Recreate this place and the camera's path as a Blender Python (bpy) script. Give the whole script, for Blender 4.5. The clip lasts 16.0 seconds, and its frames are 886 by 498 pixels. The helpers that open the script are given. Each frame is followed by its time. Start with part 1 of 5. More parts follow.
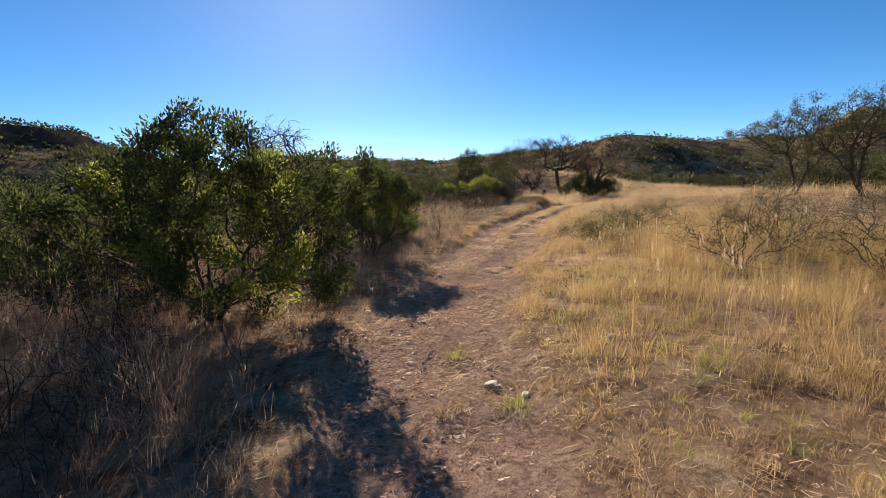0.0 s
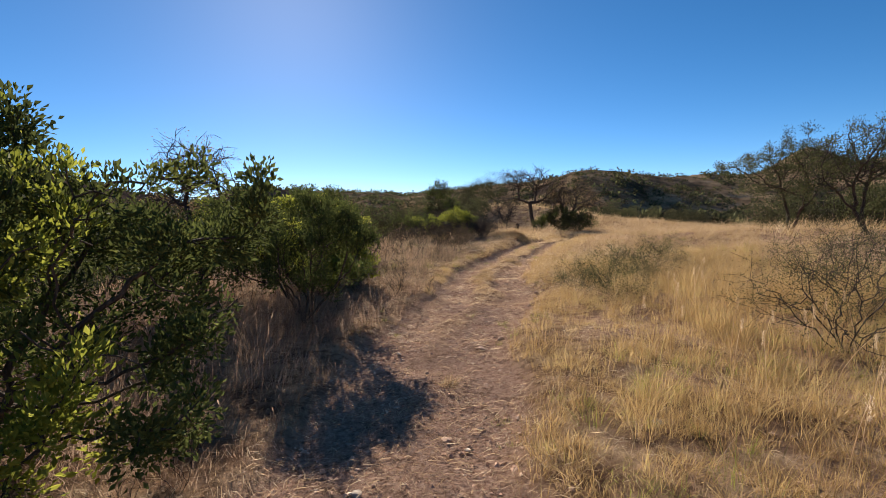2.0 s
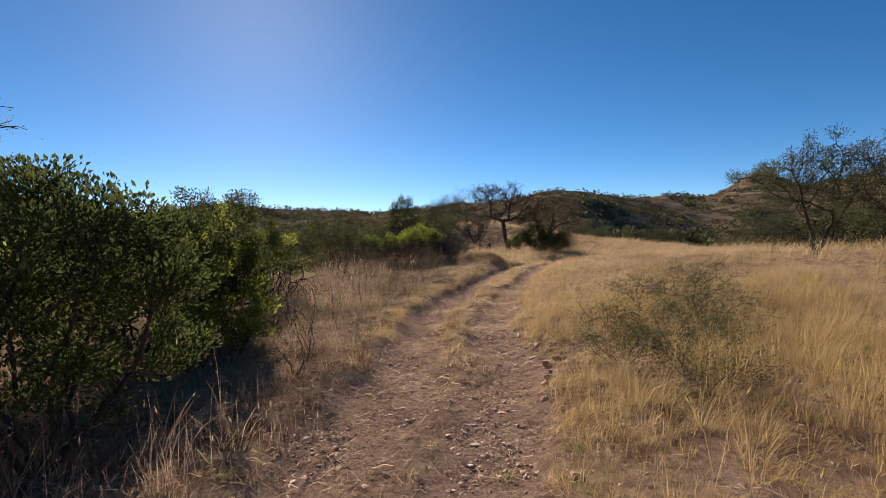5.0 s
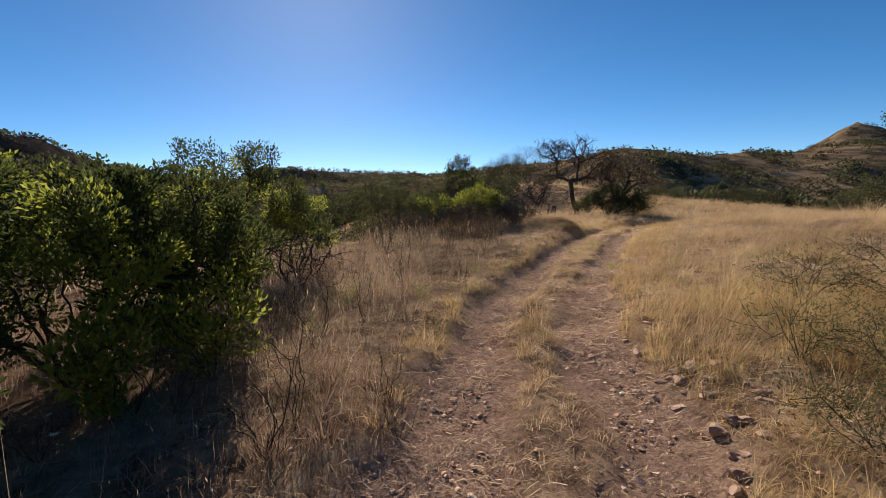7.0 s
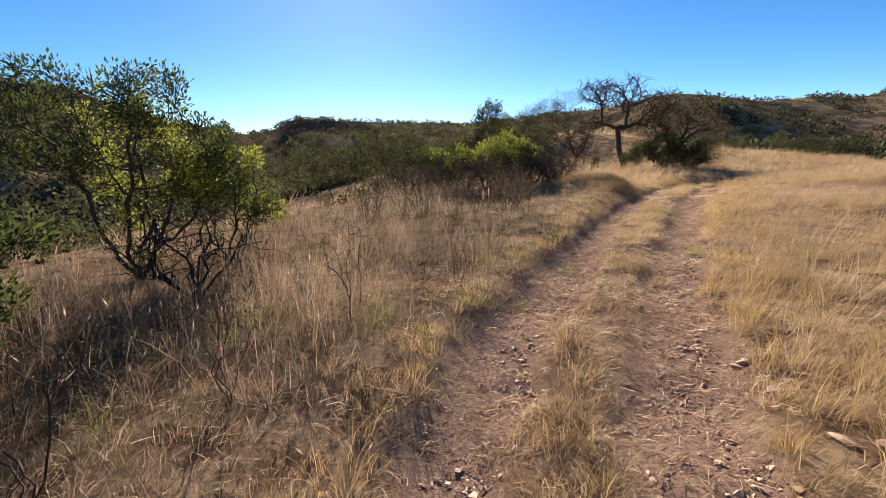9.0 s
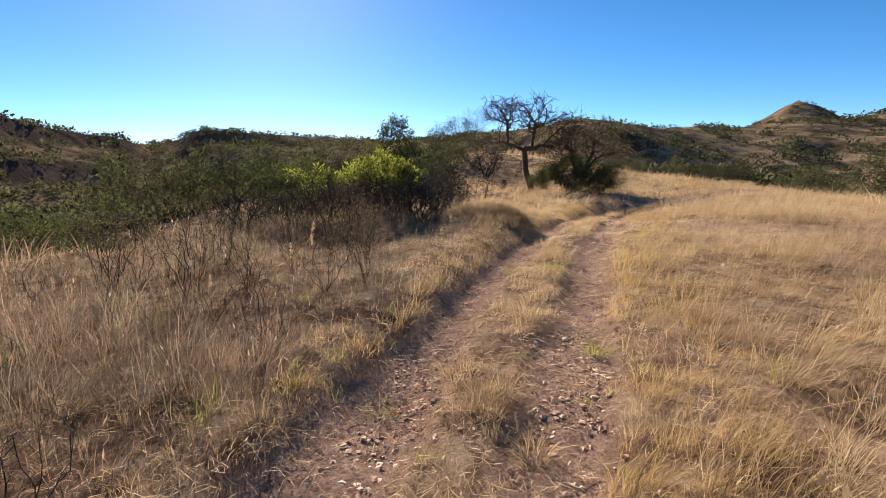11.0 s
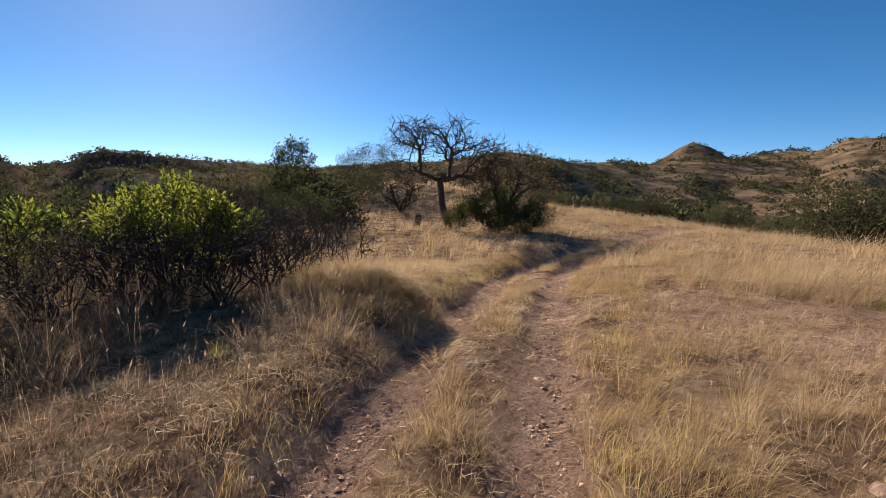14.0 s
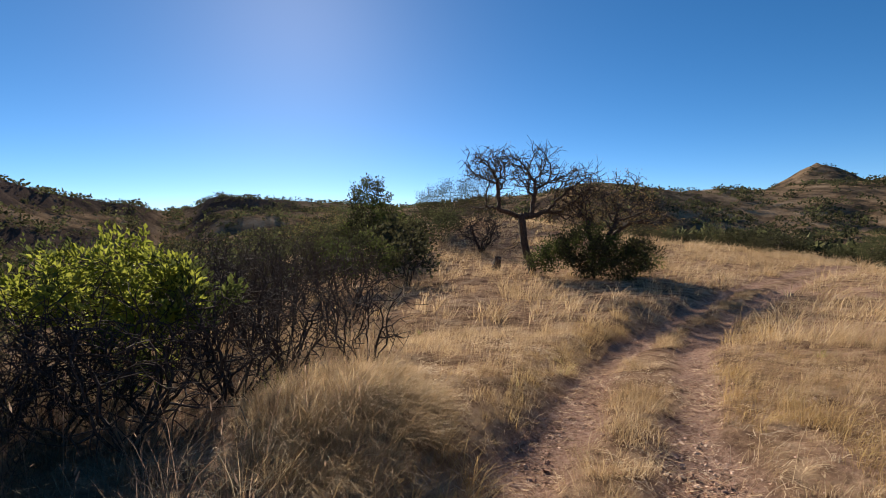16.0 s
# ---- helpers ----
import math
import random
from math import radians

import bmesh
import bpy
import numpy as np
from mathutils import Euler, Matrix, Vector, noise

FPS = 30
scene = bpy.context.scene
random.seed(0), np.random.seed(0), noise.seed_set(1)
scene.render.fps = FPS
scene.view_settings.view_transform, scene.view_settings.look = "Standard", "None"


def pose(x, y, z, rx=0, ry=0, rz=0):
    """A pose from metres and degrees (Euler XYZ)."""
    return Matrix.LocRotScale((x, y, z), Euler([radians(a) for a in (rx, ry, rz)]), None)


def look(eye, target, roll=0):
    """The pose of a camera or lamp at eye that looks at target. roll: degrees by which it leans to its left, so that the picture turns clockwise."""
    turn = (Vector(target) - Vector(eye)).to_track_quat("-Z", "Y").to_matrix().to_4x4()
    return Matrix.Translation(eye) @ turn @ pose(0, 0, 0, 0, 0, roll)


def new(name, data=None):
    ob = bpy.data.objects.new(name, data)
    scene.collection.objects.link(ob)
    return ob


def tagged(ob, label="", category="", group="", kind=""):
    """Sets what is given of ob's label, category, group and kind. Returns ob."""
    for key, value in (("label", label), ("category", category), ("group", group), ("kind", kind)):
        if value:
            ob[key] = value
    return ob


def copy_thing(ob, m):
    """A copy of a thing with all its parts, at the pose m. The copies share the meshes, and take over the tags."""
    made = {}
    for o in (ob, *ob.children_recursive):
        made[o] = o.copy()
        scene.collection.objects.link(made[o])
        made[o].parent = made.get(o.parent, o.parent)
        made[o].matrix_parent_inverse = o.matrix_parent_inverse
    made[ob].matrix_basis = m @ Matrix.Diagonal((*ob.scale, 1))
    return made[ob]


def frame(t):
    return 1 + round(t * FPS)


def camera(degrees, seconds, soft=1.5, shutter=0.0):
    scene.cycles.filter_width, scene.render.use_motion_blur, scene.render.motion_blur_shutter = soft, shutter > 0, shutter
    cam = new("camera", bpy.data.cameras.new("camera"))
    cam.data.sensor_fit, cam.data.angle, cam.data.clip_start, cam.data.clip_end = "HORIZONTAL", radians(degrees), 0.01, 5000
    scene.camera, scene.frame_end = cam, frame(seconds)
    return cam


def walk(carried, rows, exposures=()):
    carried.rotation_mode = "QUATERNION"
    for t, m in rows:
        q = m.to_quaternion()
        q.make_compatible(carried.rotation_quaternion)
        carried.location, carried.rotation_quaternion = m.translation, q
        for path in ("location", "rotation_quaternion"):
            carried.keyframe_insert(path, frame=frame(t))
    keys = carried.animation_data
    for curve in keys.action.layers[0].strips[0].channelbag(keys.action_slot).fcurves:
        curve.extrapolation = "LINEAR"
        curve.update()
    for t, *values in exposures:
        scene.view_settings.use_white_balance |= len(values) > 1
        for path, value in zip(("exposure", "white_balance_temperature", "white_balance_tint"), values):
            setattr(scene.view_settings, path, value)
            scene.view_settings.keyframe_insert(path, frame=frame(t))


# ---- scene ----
cam = camera(86.8, 16.0, soft=0.9)
PATH = [
    (0, (1.217, 0.872, 1.465), (1.181, 2.852, 1.192), -1.9),
    (0.5, (1.195, 1.48, 1.449), (1.178, 3.464, 1.193), -1.7),
    (1, (1.292, 2.113, 1.422), (1.304, 4.102, 1.212), -1.7),
    (1.5, (1.311, 2.762, 1.454), (1.372, 4.754, 1.278), -1.6),
    (2, (1.268, 3.368, 1.515), (1.368, 5.361, 1.373), -1.4),
    (2.5, (1.367, 4.009, 1.527), (1.506, 5.998, 1.37), -1.3),
    (3, (1.378, 4.627, 1.466), (1.547, 6.615, 1.327), -1.4),
    (3.5, (1.489, 5.277, 1.431), (1.685, 7.265, 1.33), -1.4),
    (4, (1.633, 5.987, 1.45), (1.878, 7.971, 1.391), -1.2),
    (6.5, (1.786, 8.74, 1.466), (1.939, 10.732, 1.355), -1.0),
    (7, (1.841, 9.429, 1.463), (1.835, 11.417, 1.246), -1.5),
    (7.5, (1.944, 10.115, 1.43), (1.838, 12.086, 1.109), -1.6),
    (8, (1.97, 10.809, 1.441), (1.788, 12.76, 1.041), -1.7),
    (10.5, (3.256, 14.295, 1.473), (3.304, 16.25, 1.051), -0.8),
    (11, (3.52, 14.923, 1.552), (3.691, 16.884, 1.199), -0.3),
    (11.5, (3.751, 15.559, 1.595), (4.03, 17.516, 1.295), 0.1),
    (12, (3.979, 16.258, 1.661), (4.337, 18.213, 1.431), 0.2),
    (12.5, (4.248, 16.893, 1.736), (4.679, 18.833, 1.51), 0.5),
    (13, (4.474, 17.58, 1.681), (4.941, 19.513, 1.47), 0.7),
    (13.5, (4.801, 18.266, 1.639), (5.274, 20.198, 1.428), 0.6),
    (14, (5.039, 18.875, 1.675), (5.513, 20.805, 1.445), 0.6),
    (14.5, (5.184, 19.54, 1.702), (5.627, 21.48, 1.5), 0.4),
    (15, (5.466, 20.107, 1.701), (5.83, 22.065, 1.522), 0.4),
    (15.5, (5.635, 20.706, 1.809), (5.877, 22.687, 1.677), -0.1),
    (16, (5.862, 21.224, 1.89), (5.964, 23.22, 1.804), -0.6),
]
EXPOSURES = [(0, 1.4, 6500, 10), (2.5, 1.25, 6500, 10), (4, 1.18, 6500, 10), (6.5, 0.98, 6500, 10), (8, 1.3, 6500, 10), (10.5, 1.66, 6500, 10), (11.5, 1.42, 6500, 10), (12.5, 1.28, 6500, 10), (14, 1.17, 6500, 10), (16, 1.18, 6500, 10)]
walk(cam, [(t, look(eye, target, roll)) for t, eye, target, roll in PATH], EXPOSURES)

# ---------------------------------------------------------------- light
SUN_AZ, SUN_EL = -14.0, 26.0            # degrees from +y towards +x, and above the horizon
sun_way = Vector((math.sin(radians(SUN_AZ)) * math.cos(radians(SUN_EL)), math.cos(radians(SUN_AZ)) * math.cos(radians(SUN_EL)), math.sin(radians(SUN_EL))))
world = bpy.data.worlds.new("world")
scene.world = world
world.use_nodes = True
sky = world.node_tree.nodes.new("ShaderNodeTexSky")
sky.sky_type, sky.sun_disc = 'NISHITA', False
sky.sun_elevation, sky.sun_rotation = radians(SUN_EL), radians(SUN_AZ)
sky.altitude, sky.air_density, sky.dust_density, sky.ozone_density = 3200, 0.8, 0.95, 2.6
deep = world.node_tree.nodes.new("ShaderNodeHueSaturation")      # the clear desert air, deeper blue than the model's
deep.inputs["Hue"].default_value, deep.inputs["Saturation"].default_value = 0.4965, 1.25
world.node_tree.links.new(sky.outputs[0], deep.inputs["Color"])
world.node_tree.links.new(deep.outputs[0], world.node_tree.nodes["Background"].inputs[0])
world.node_tree.nodes["Background"].inputs[1].default_value = 0.057
lamp = bpy.data.lights.new("sun", 'SUN')
lamp.energy, lamp.angle, lamp.color = 5.2, radians(0.53), (1.0, 0.885, 0.735)
sun = new("sun", lamp)
sun.matrix_world = look(sun_way * 100, (0, 0, 0))

# ---------------------------------------------------------------- materials
def nodes_of(name):
    m = bpy.data.materials.new(name)
    m.use_nodes = True
    nt = m.node_tree
    nt.nodes.clear()
    out = nt.nodes.new("ShaderNodeOutputMaterial")
    def add(kind, **k):
        n = nt.nodes.new("ShaderNode" + kind)
        for key, v in k.items():
            n.inputs[key].default_value = v
        return n
    return m, nt, out, add


def ramp_of(nt, stops):
    r = nt.nodes.new("ShaderNodeValToRGB")
    while len(r.color_ramp.elements) < len(stops):
        r.color_ramp.elements.new(0.5)
    for e, (p, c) in zip(r.color_ramp.elements, stops):
        e.position, e.color = p, (*c, 1)
    return r


def blade_material(name, stops, translucent=0.4, patch=0.6, rough=0.6):
    """Thin plant matter: colour varies blade by blade and in patches over the ground; light passes through it."""
    m, nt, out, add = nodes_of(name)
    geo = add("NewGeometry")
    n = add("TexNoise", Scale=patch, Detail=2.0)
    nt.links.new(geo.outputs["Position"], n.inputs["Vector"])
    clump = add("TexNoise", Scale=5.5, Detail=1.0)
    nt.links.new(geo.outputs["Position"], clump.inputs["Vector"])
    both = add("Math")
    nt.links.new(n.outputs["Fac"], both.inputs[0])
    nt.links.new(clump.outputs["Fac"], both.inputs[1])
    mix = add("Math")
    mix.operation = 'MULTIPLY_ADD'
    mix.inputs[1].default_value = 0.45
    nt.links.new(geo.outputs["Random Per Island"], mix.inputs[0])
    sub = add("Math")
    sub.operation = 'MULTIPLY_ADD'
    sub.inputs[1].default_value, sub.inputs[2].default_value = 1.1, -0.82
    nt.links.new(both.outputs[0], sub.inputs[0])
    nt.links.new(sub.outputs[0], mix.inputs[2])
    r = ramp_of(nt, stops)
    nt.links.new(mix.outputs[0], r.inputs[0])
    d = add("BsdfPrincipled", Roughness=rough)
    d.inputs["Specular IOR Level"].default_value = 0.04
    tr = add("BsdfTranslucent")
    nt.links.new(r.outputs[0], d.inputs["Base Color"])
    nt.links.new(r.outputs[0], tr.inputs["Color"])
    ms = add("MixShader", Fac=translucent)
    nt.links.new(d.outputs[0], ms.inputs[1])
    nt.links.new(tr.outputs[0], ms.inputs[2])
    nt.links.new(ms.outputs[0], out.inputs[0])
    return m


def bark_material(name, dark, light):
    m, nt, out, add = nodes_of(name)
    tc = add("TexCoord")
    mp = add("Mapping")
    mp.inputs["Scale"].default_value = (30, 30, 7)
    n = add("TexNoise", Scale=1.0, Detail=6.0, Roughness=0.65)
    nt.links.new(tc.outputs["Object"], mp.inputs[0])
    nt.links.new(mp.outputs[0], n.inputs["Vector"])
    r = ramp_of(nt, ((0.3, dark), (0.7, light)))
    nt.links.new(n.outputs["Fac"], r.inputs[0])
    b = add("Bump", Strength=0.7, Distance=0.02)
    nt.links.new(n.outputs["Fac"], b.inputs["Height"])
    d = add("BsdfPrincipled", Roughness=0.9)
    d.inputs["Specular IOR Level"].default_value = 0.1
    nt.links.new(r.outputs[0], d.inputs["Base Color"])
    nt.links.new(b.outputs[0], d.inputs["Normal"])
    nt.links.new(d.outputs[0], out.inputs[0])
    return m


def stone_material(name, dark, light, scale=9.0):
    m, nt, out, add = nodes_of(name)
    tc, oi = add("TexCoord"), add("ObjectInfo")
    off = add("VectorMath")
    nt.links.new(tc.outputs["Object"], off.inputs[0])
    nt.links.new(oi.outputs["Random"], off.inputs[1])
    n = add("TexNoise", Scale=scale, Detail=8.0, Roughness=0.7)
    nt.links.new(off.outputs[0], n.inputs["Vector"])
    r = ramp_of(nt, ((0.3, dark), (0.68, light)))
    nt.links.new(n.outputs["Fac"], r.inputs[0])
    b = add("Bump", Strength=0.6, Distance=0.02)
    nt.links.new(n.outputs["Fac"], b.inputs["Height"])
    d = add("BsdfPrincipled", Roughness=0.85)
    d.inputs["Specular IOR Level"].default_value = 0.1
    nt.links.new(r.outputs[0], d.inputs["Base Color"])
    nt.links.new(b.outputs[0], d.inputs["Normal"])
    nt.links.new(d.outputs[0], out.inputs[0])
    return m


def ground_material():
    """Bare reddish gravel where the surface is worn, straw-littered soil elsewhere, dry hill grass and rock further
    off, the rock darkened for cliff shade.
    """
    m, nt, out, add = nodes_of("dry_soil")
    L = nt.links.new
    geo = add("NewGeometry")
    bare, far, shaded_rock = add("Attribute"), add("Attribute"), add("Attribute")
    bare.attribute_name, far.attribute_name, shaded_rock.attribute_name = "worn", "hill", "shaded_rock"
    fine = add("TexNoise", Scale=30.0, Detail=9.0, Roughness=0.8)
    mid = add("TexNoise", Scale=2.3, Detail=6.0, Roughness=0.65)
    peb = add("TexVoronoi", Scale=55.0)
    hill = add("TexNoise", Scale=0.07, Detail=11.0, Roughness=0.76)
    for n in (fine, mid, peb, hill):
        L(geo.outputs["Position"], n.inputs["Vector"])
    dirt = ramp_of(nt, ((0.36, (0.19, 0.108, 0.078)), (0.5, (0.53, 0.335, 0.245)), (0.64, (0.72, 0.53, 0.42))))
    L(fine.outputs["Fac"], dirt.inputs[0])
    stone = ramp_of(nt, ((0.0, (0.22, 0.13, 0.095)), (0.5, (0.40, 0.25, 0.185)), (1.0, (0.56, 0.42, 0.33))))
    L(peb.outputs["Color"], stone.inputs[0])
    pm = add("Mix", Factor=0.4)
    pm.data_type = 'RGBA'
    L(dirt.outputs[0], pm.inputs["A"])
    L(stone.outputs[0], pm.inputs["B"])
    straw = ramp_of(nt, ((0.36, (0.17, 0.102, 0.070)), (0.5, (0.38, 0.245, 0.16)), (0.66, (0.57, 0.41, 0.275))))
    L(mid.outputs["Fac"], straw.inputs[0])
    sm = add("Mix", Factor=0.0)
    sm.data_type = 'RGBA'
    L(bare.outputs["Fac"], sm.inputs["Factor"])
    L(straw.outputs[0], sm.inputs["A"])
    L(pm.outputs["Result"], sm.inputs["B"])
    slope = ramp_of(nt, ((0.40, (0.075, 0.060, 0.042)), (0.47, (0.19, 0.13, 0.082)), (0.55, (0.33, 0.225, 0.136)), (0.70, (0.48, 0.355, 0.235))))
    L(hill.outputs["Fac"], slope.inputs[0])
    hm = add("Mix", Factor=0.0)
    hm.data_type = 'RGBA'
    L(far.outputs["Fac"], hm.inputs["Factor"])
    L(sm.outputs["Result"], hm.inputs["A"])
    L(slope.outputs[0], hm.inputs["B"])
    # cliff rock, its colour darkened for the shade on faces turned from the sun
    cl = ramp_of(nt, ((0.3, (0.035, 0.028, 0.026)), (0.65, (0.12, 0.09, 0.075))))
    L(hill.outputs["Fac"], cl.inputs[0])
    rm = add("Mix", Factor=0.0)
    rm.data_type = 'RGBA'
    L(shaded_rock.outputs["Fac"], rm.inputs["Factor"])
    L(hm.outputs["Result"], rm.inputs["A"])
    L(cl.outputs[0], rm.inputs["B"])
    tuss = add("TexNoise", Scale=0.35, Detail=6.0, Roughness=0.7)
    L(geo.outputs["Position"], tuss.inputs["Vector"])
    lump = add("Math")
    lump.operation = 'MULTIPLY'
    L(tuss.outputs["Fac"], lump.inputs[0])
    L(far.outputs["Fac"], lump.inputs[1])
    b0 = add("Bump", Strength=0.6, Distance=1.4)
    L(lump.outputs[0], b0.inputs["Height"])
    b = add("Bump", Strength=1.0, Distance=0.05)
    L(b0.outputs[0], b.inputs["Normal"])
    L(fine.outputs["Fac"], b.inputs["Height"])
    b2 = add("Bump", Strength=0.25, Distance=0.008)
    L(peb.outputs["Distance"], b2.inputs["Height"])
    L(b.outputs[0], b2.inputs["Normal"])
    spot = add("TexNoise", Scale=9.0, Detail=7.0, Roughness=0.72)
    L(geo.outputs["Position"], spot.inputs["Vector"])
    tone = ramp_of(nt, ((0.36, (0.52, 0.50, 0.49)), (0.5, (0.95, 0.94, 0.93)), (0.62, (1.0, 1.0, 1.0))))
    L(spot.outputs["Fac"], tone.inputs[0])
    mott = add("Mix", Factor=1.0)
    mott.data_type, mott.blend_type = 'RGBA', 'MULTIPLY'
    L(rm.outputs["Result"], mott.inputs["A"])
    L(tone.outputs[0], mott.inputs["B"])
    d = add("BsdfDiffuse", Roughness=0.6)
    L(mott.outputs["Result"], d.inputs["Color"])
    L(b2.outputs[0], d.inputs["Normal"])
    L(d.outputs[0], out.inputs[0])
    return m


SOIL = ground_material()
LEAF_OAK = blade_material("evergreen_leaf", ((0.0, (0.038, 0.047, 0.018)), (0.45, (0.072, 0.087, 0.028)), (0.8, (0.115, 0.135, 0.040)), (1.0, (0.17, 0.185, 0.055))), 0.32, 1.1, 0.85)
# yellow-green leaf with the brightness of sunlit clumps put into its colour
LEAF_BRIGHT = blade_material("sunlit_leaf", ((0.0, (0.10, 0.115, 0.020)), (0.5, (0.215, 0.235, 0.036)), (1.0, (0.36, 0.36, 0.07))), 0.48, 1.1, 0.5)
LEAF_DARK = blade_material("dark_leaf", ((0.0, (0.027, 0.029, 0.016)), (0.6, (0.060, 0.060, 0.031)), (1.0, (0.115, 0.108, 0.054))), 0.26, 0.9, 0.9)
LEAF_OLIVE = blade_material("feathery_leaf", ((0.0, (0.040, 0.044, 0.022)), (0.5, (0.082, 0.088, 0.040)), (1.0, (0.155, 0.15, 0.07))), 0.34, 0.8, 0.85)
LEAF_DRY = blade_material("withered_leaf", ((0.0, (0.13, 0.085, 0.04)), (1.0, (0.34, 0.24, 0.10))), 0.4, 0.9, 0.6)
BARK = bark_material("grey_brown_bark", (0.025, 0.019, 0.015), (0.11, 0.085, 0.068))
TWIG = bark_material("dead_twig_bark", (0.018, 0.014, 0.012), (0.085, 0.066, 0.057))
GRASS_PALE = blade_material("pale_straw_grass", ((0.0, (0.165, 0.107, 0.058)), (0.35, (0.36, 0.252, 0.138)), (0.7, (0.54, 0.40, 0.235)), (1.0, (0.70, 0.57, 0.395))), 0.36, 0.45)
GRASS_GOLD = blade_material("golden_grass", ((0.0, (0.17, 0.105, 0.048)), (0.4, (0.38, 0.255, 0.115)), (0.75, (0.52, 0.375, 0.18)), (1.0, (0.43, 0.37, 0.145))), 0.42, 0.7)
GRASS_BROWN = blade_material("brown_dry_weed", ((0.0, (0.13, 0.080, 0.056)), (0.5, (0.31, 0.205, 0.145)), (1.0, (0.56, 0.42, 0.31))), 0.42, 0.8)
WEED_GREY = blade_material("grey_olive_weed", ((0.0, (0.055, 0.045, 0.028)), (0.5, (0.145, 0.118, 0.075)), (1.0, (0.33, 0.28, 0.20))), 0.36, 1.0)
GRASS_GREEN = blade_material("green_grass", ((0.0, (0.14, 0.15, 0.04)), (0.6, (0.27, 0.27, 0.07)), (1.0, (0.40, 0.36, 0.11))), 0.45, 0.8)
STRAW = blade_material("bleached_straw", ((0.0, (0.34, 0.23, 0.14)), (0.5, (0.58, 0.43, 0.28)), (1.0, (0.80, 0.67, 0.50))), 0.5, 1.2)
STONE_PALE = stone_material("pale_stone", (0.22, 0.17, 0.14), (0.52, 0.45, 0.38))
STONE_RED = stone_material("reddish_stone", (0.19, 0.118, 0.088), (0.42, 0.285, 0.215))
GRAVEL = blade_material("loose_gravel", ((0.0, (0.24, 0.145, 0.105)), (0.5, (0.45, 0.295, 0.215)), (1.0, (0.62, 0.48, 0.38))), 0.0, 1.0, 0.9)
FLOWER = blade_material("dried_seed_head", ((0.0, (0.55, 0.48, 0.38)), (1.0, (0.80, 0.74, 0.62))), 0.4, 1.5)

# ---------------------------------------------------------------- lie of the land
RNG = np.random.default_rng(7)
# wheel tracks: (y, x of the left wheel track, x of the right one, half width)
TRACK = np.array(((-6, 0.75, 1.55, .40), (3, 0.75, 1.45, .42), (6, 0.70, 1.50, .42), (9, 0.95, 1.95, .42), (12, 1.9, 3.1, .40), (14.5, 2.2, 3.4, .36),
                  (16.5, 2.85, 4.1, .32), (19, 3.85, 5.2, .29), (21.2, 4.9, 6.15, .27), (23, 5.85, 7.1, .26), (25.6, 7.35, 8.55, .26), (27.3, 8.35, 9.5, .25), (29, 9.7, 10.8, .25),
                  (31, 11.6, 12.9, .25), (34, 14.6, 16.0, .25), (37, 18.2, 19.8, .25), (42, 25, 27, .3), (60, 52, 54, .3)))


def smooth(a, b, x):
    t = np.clip((x - a) / (b - a), 0, 1)
    return t * t * (3 - 2 * t)


def value_noise(x, y, seed=0):
    """Smooth lattice noise in -1..1."""
    xi, yi = np.floor(x), np.floor(y)
    fx, fy = x - xi, y - yi
    fx, fy = fx * fx * (3 - 2 * fx), fy * fy * (3 - 2 * fy)
    def h(a, b):
        v = np.sin(a * 127.1 + b * 311.7 + seed * 74.7) * 43758.5453
        return 2 * (v - np.floor(v)) - 1
    return (h(xi, yi) * (1 - fx) + h(xi + 1, yi) * fx) * (1 - fy) + (h(xi, yi + 1) * (1 - fx) + h(xi + 1, yi + 1) * fx) * fy


def fractal(x, y, octaves=4, seed=0):
    v, a = 0, 1.0
    for k in range(octaves):
        v, a = v + a * value_noise(x * 2 ** k, y * 2 ** k, seed + k), a * 0.5
    return v


def tracks(x, y):
    """How far a place lies from the wheel tracks (left, right, middle), and how worn it is."""
    lx, rx, hw = (np.interp(y, TRACK[:, 0], TRACK[:, k]) for k in (1, 2, 3))
    lean = np.sqrt(1 + np.interp(y, (0, 8, 14, 26, 40), (0.0, 0.1, .25, 0.55, 1.1)) ** 2)
    wob = 0.13 * value_noise(x * 1.3 + 9, y * 1.3, 3) + 0.07 * value_noise(x * 3.7, y * 3.7 + 4, 6)
    dl, dr, dm = np.abs(x - lx) / lean + wob, np.abs(x - rx) / lean + wob, (x - (lx + rx) / 2) / lean
    worn = np.maximum(1 - smooth(hw * 0.7, hw * 1.25, dl), 1 - smooth(hw * 0.7, hw * 1.25, dr))
    early = 1 - smooth(7, 14, y)
    worn = np.maximum(worn, (1 - smooth(0.35, 0.75, np.abs(dm))) * (0.06 + 0.8 * early))
    return dl, dr, dm, worn


# skyline: bearing from +y, height of the ridge above level in degrees, its distance, and how cliff-like its top is
RIDGE_LEFT = ((-180, 4, 300, 0), (-110, 5, 220, 0), (-60, 7.5, 150, .5), (-43, 6.6, 160, .8), (-40, 5.2, 170, .8), (-36.4, 3.8, 190, .9), (-31.6, 3.0, 220, .9), (-29.3, 2.9, 230, .9), (-27.9, 2.1, 300, .3), (-24.5, 2.7, 300, .3), (-22.9, 3.7, 240, 1), (-21.7, 4.05, 235, 1), (-18.9, 3.75, 235, .9), (-13.3, 3.45, 250, .4), (-6, 3.15, 270, .1), (-2.6, 2.7, 300, 0), (2, 3.1, 300, 0))
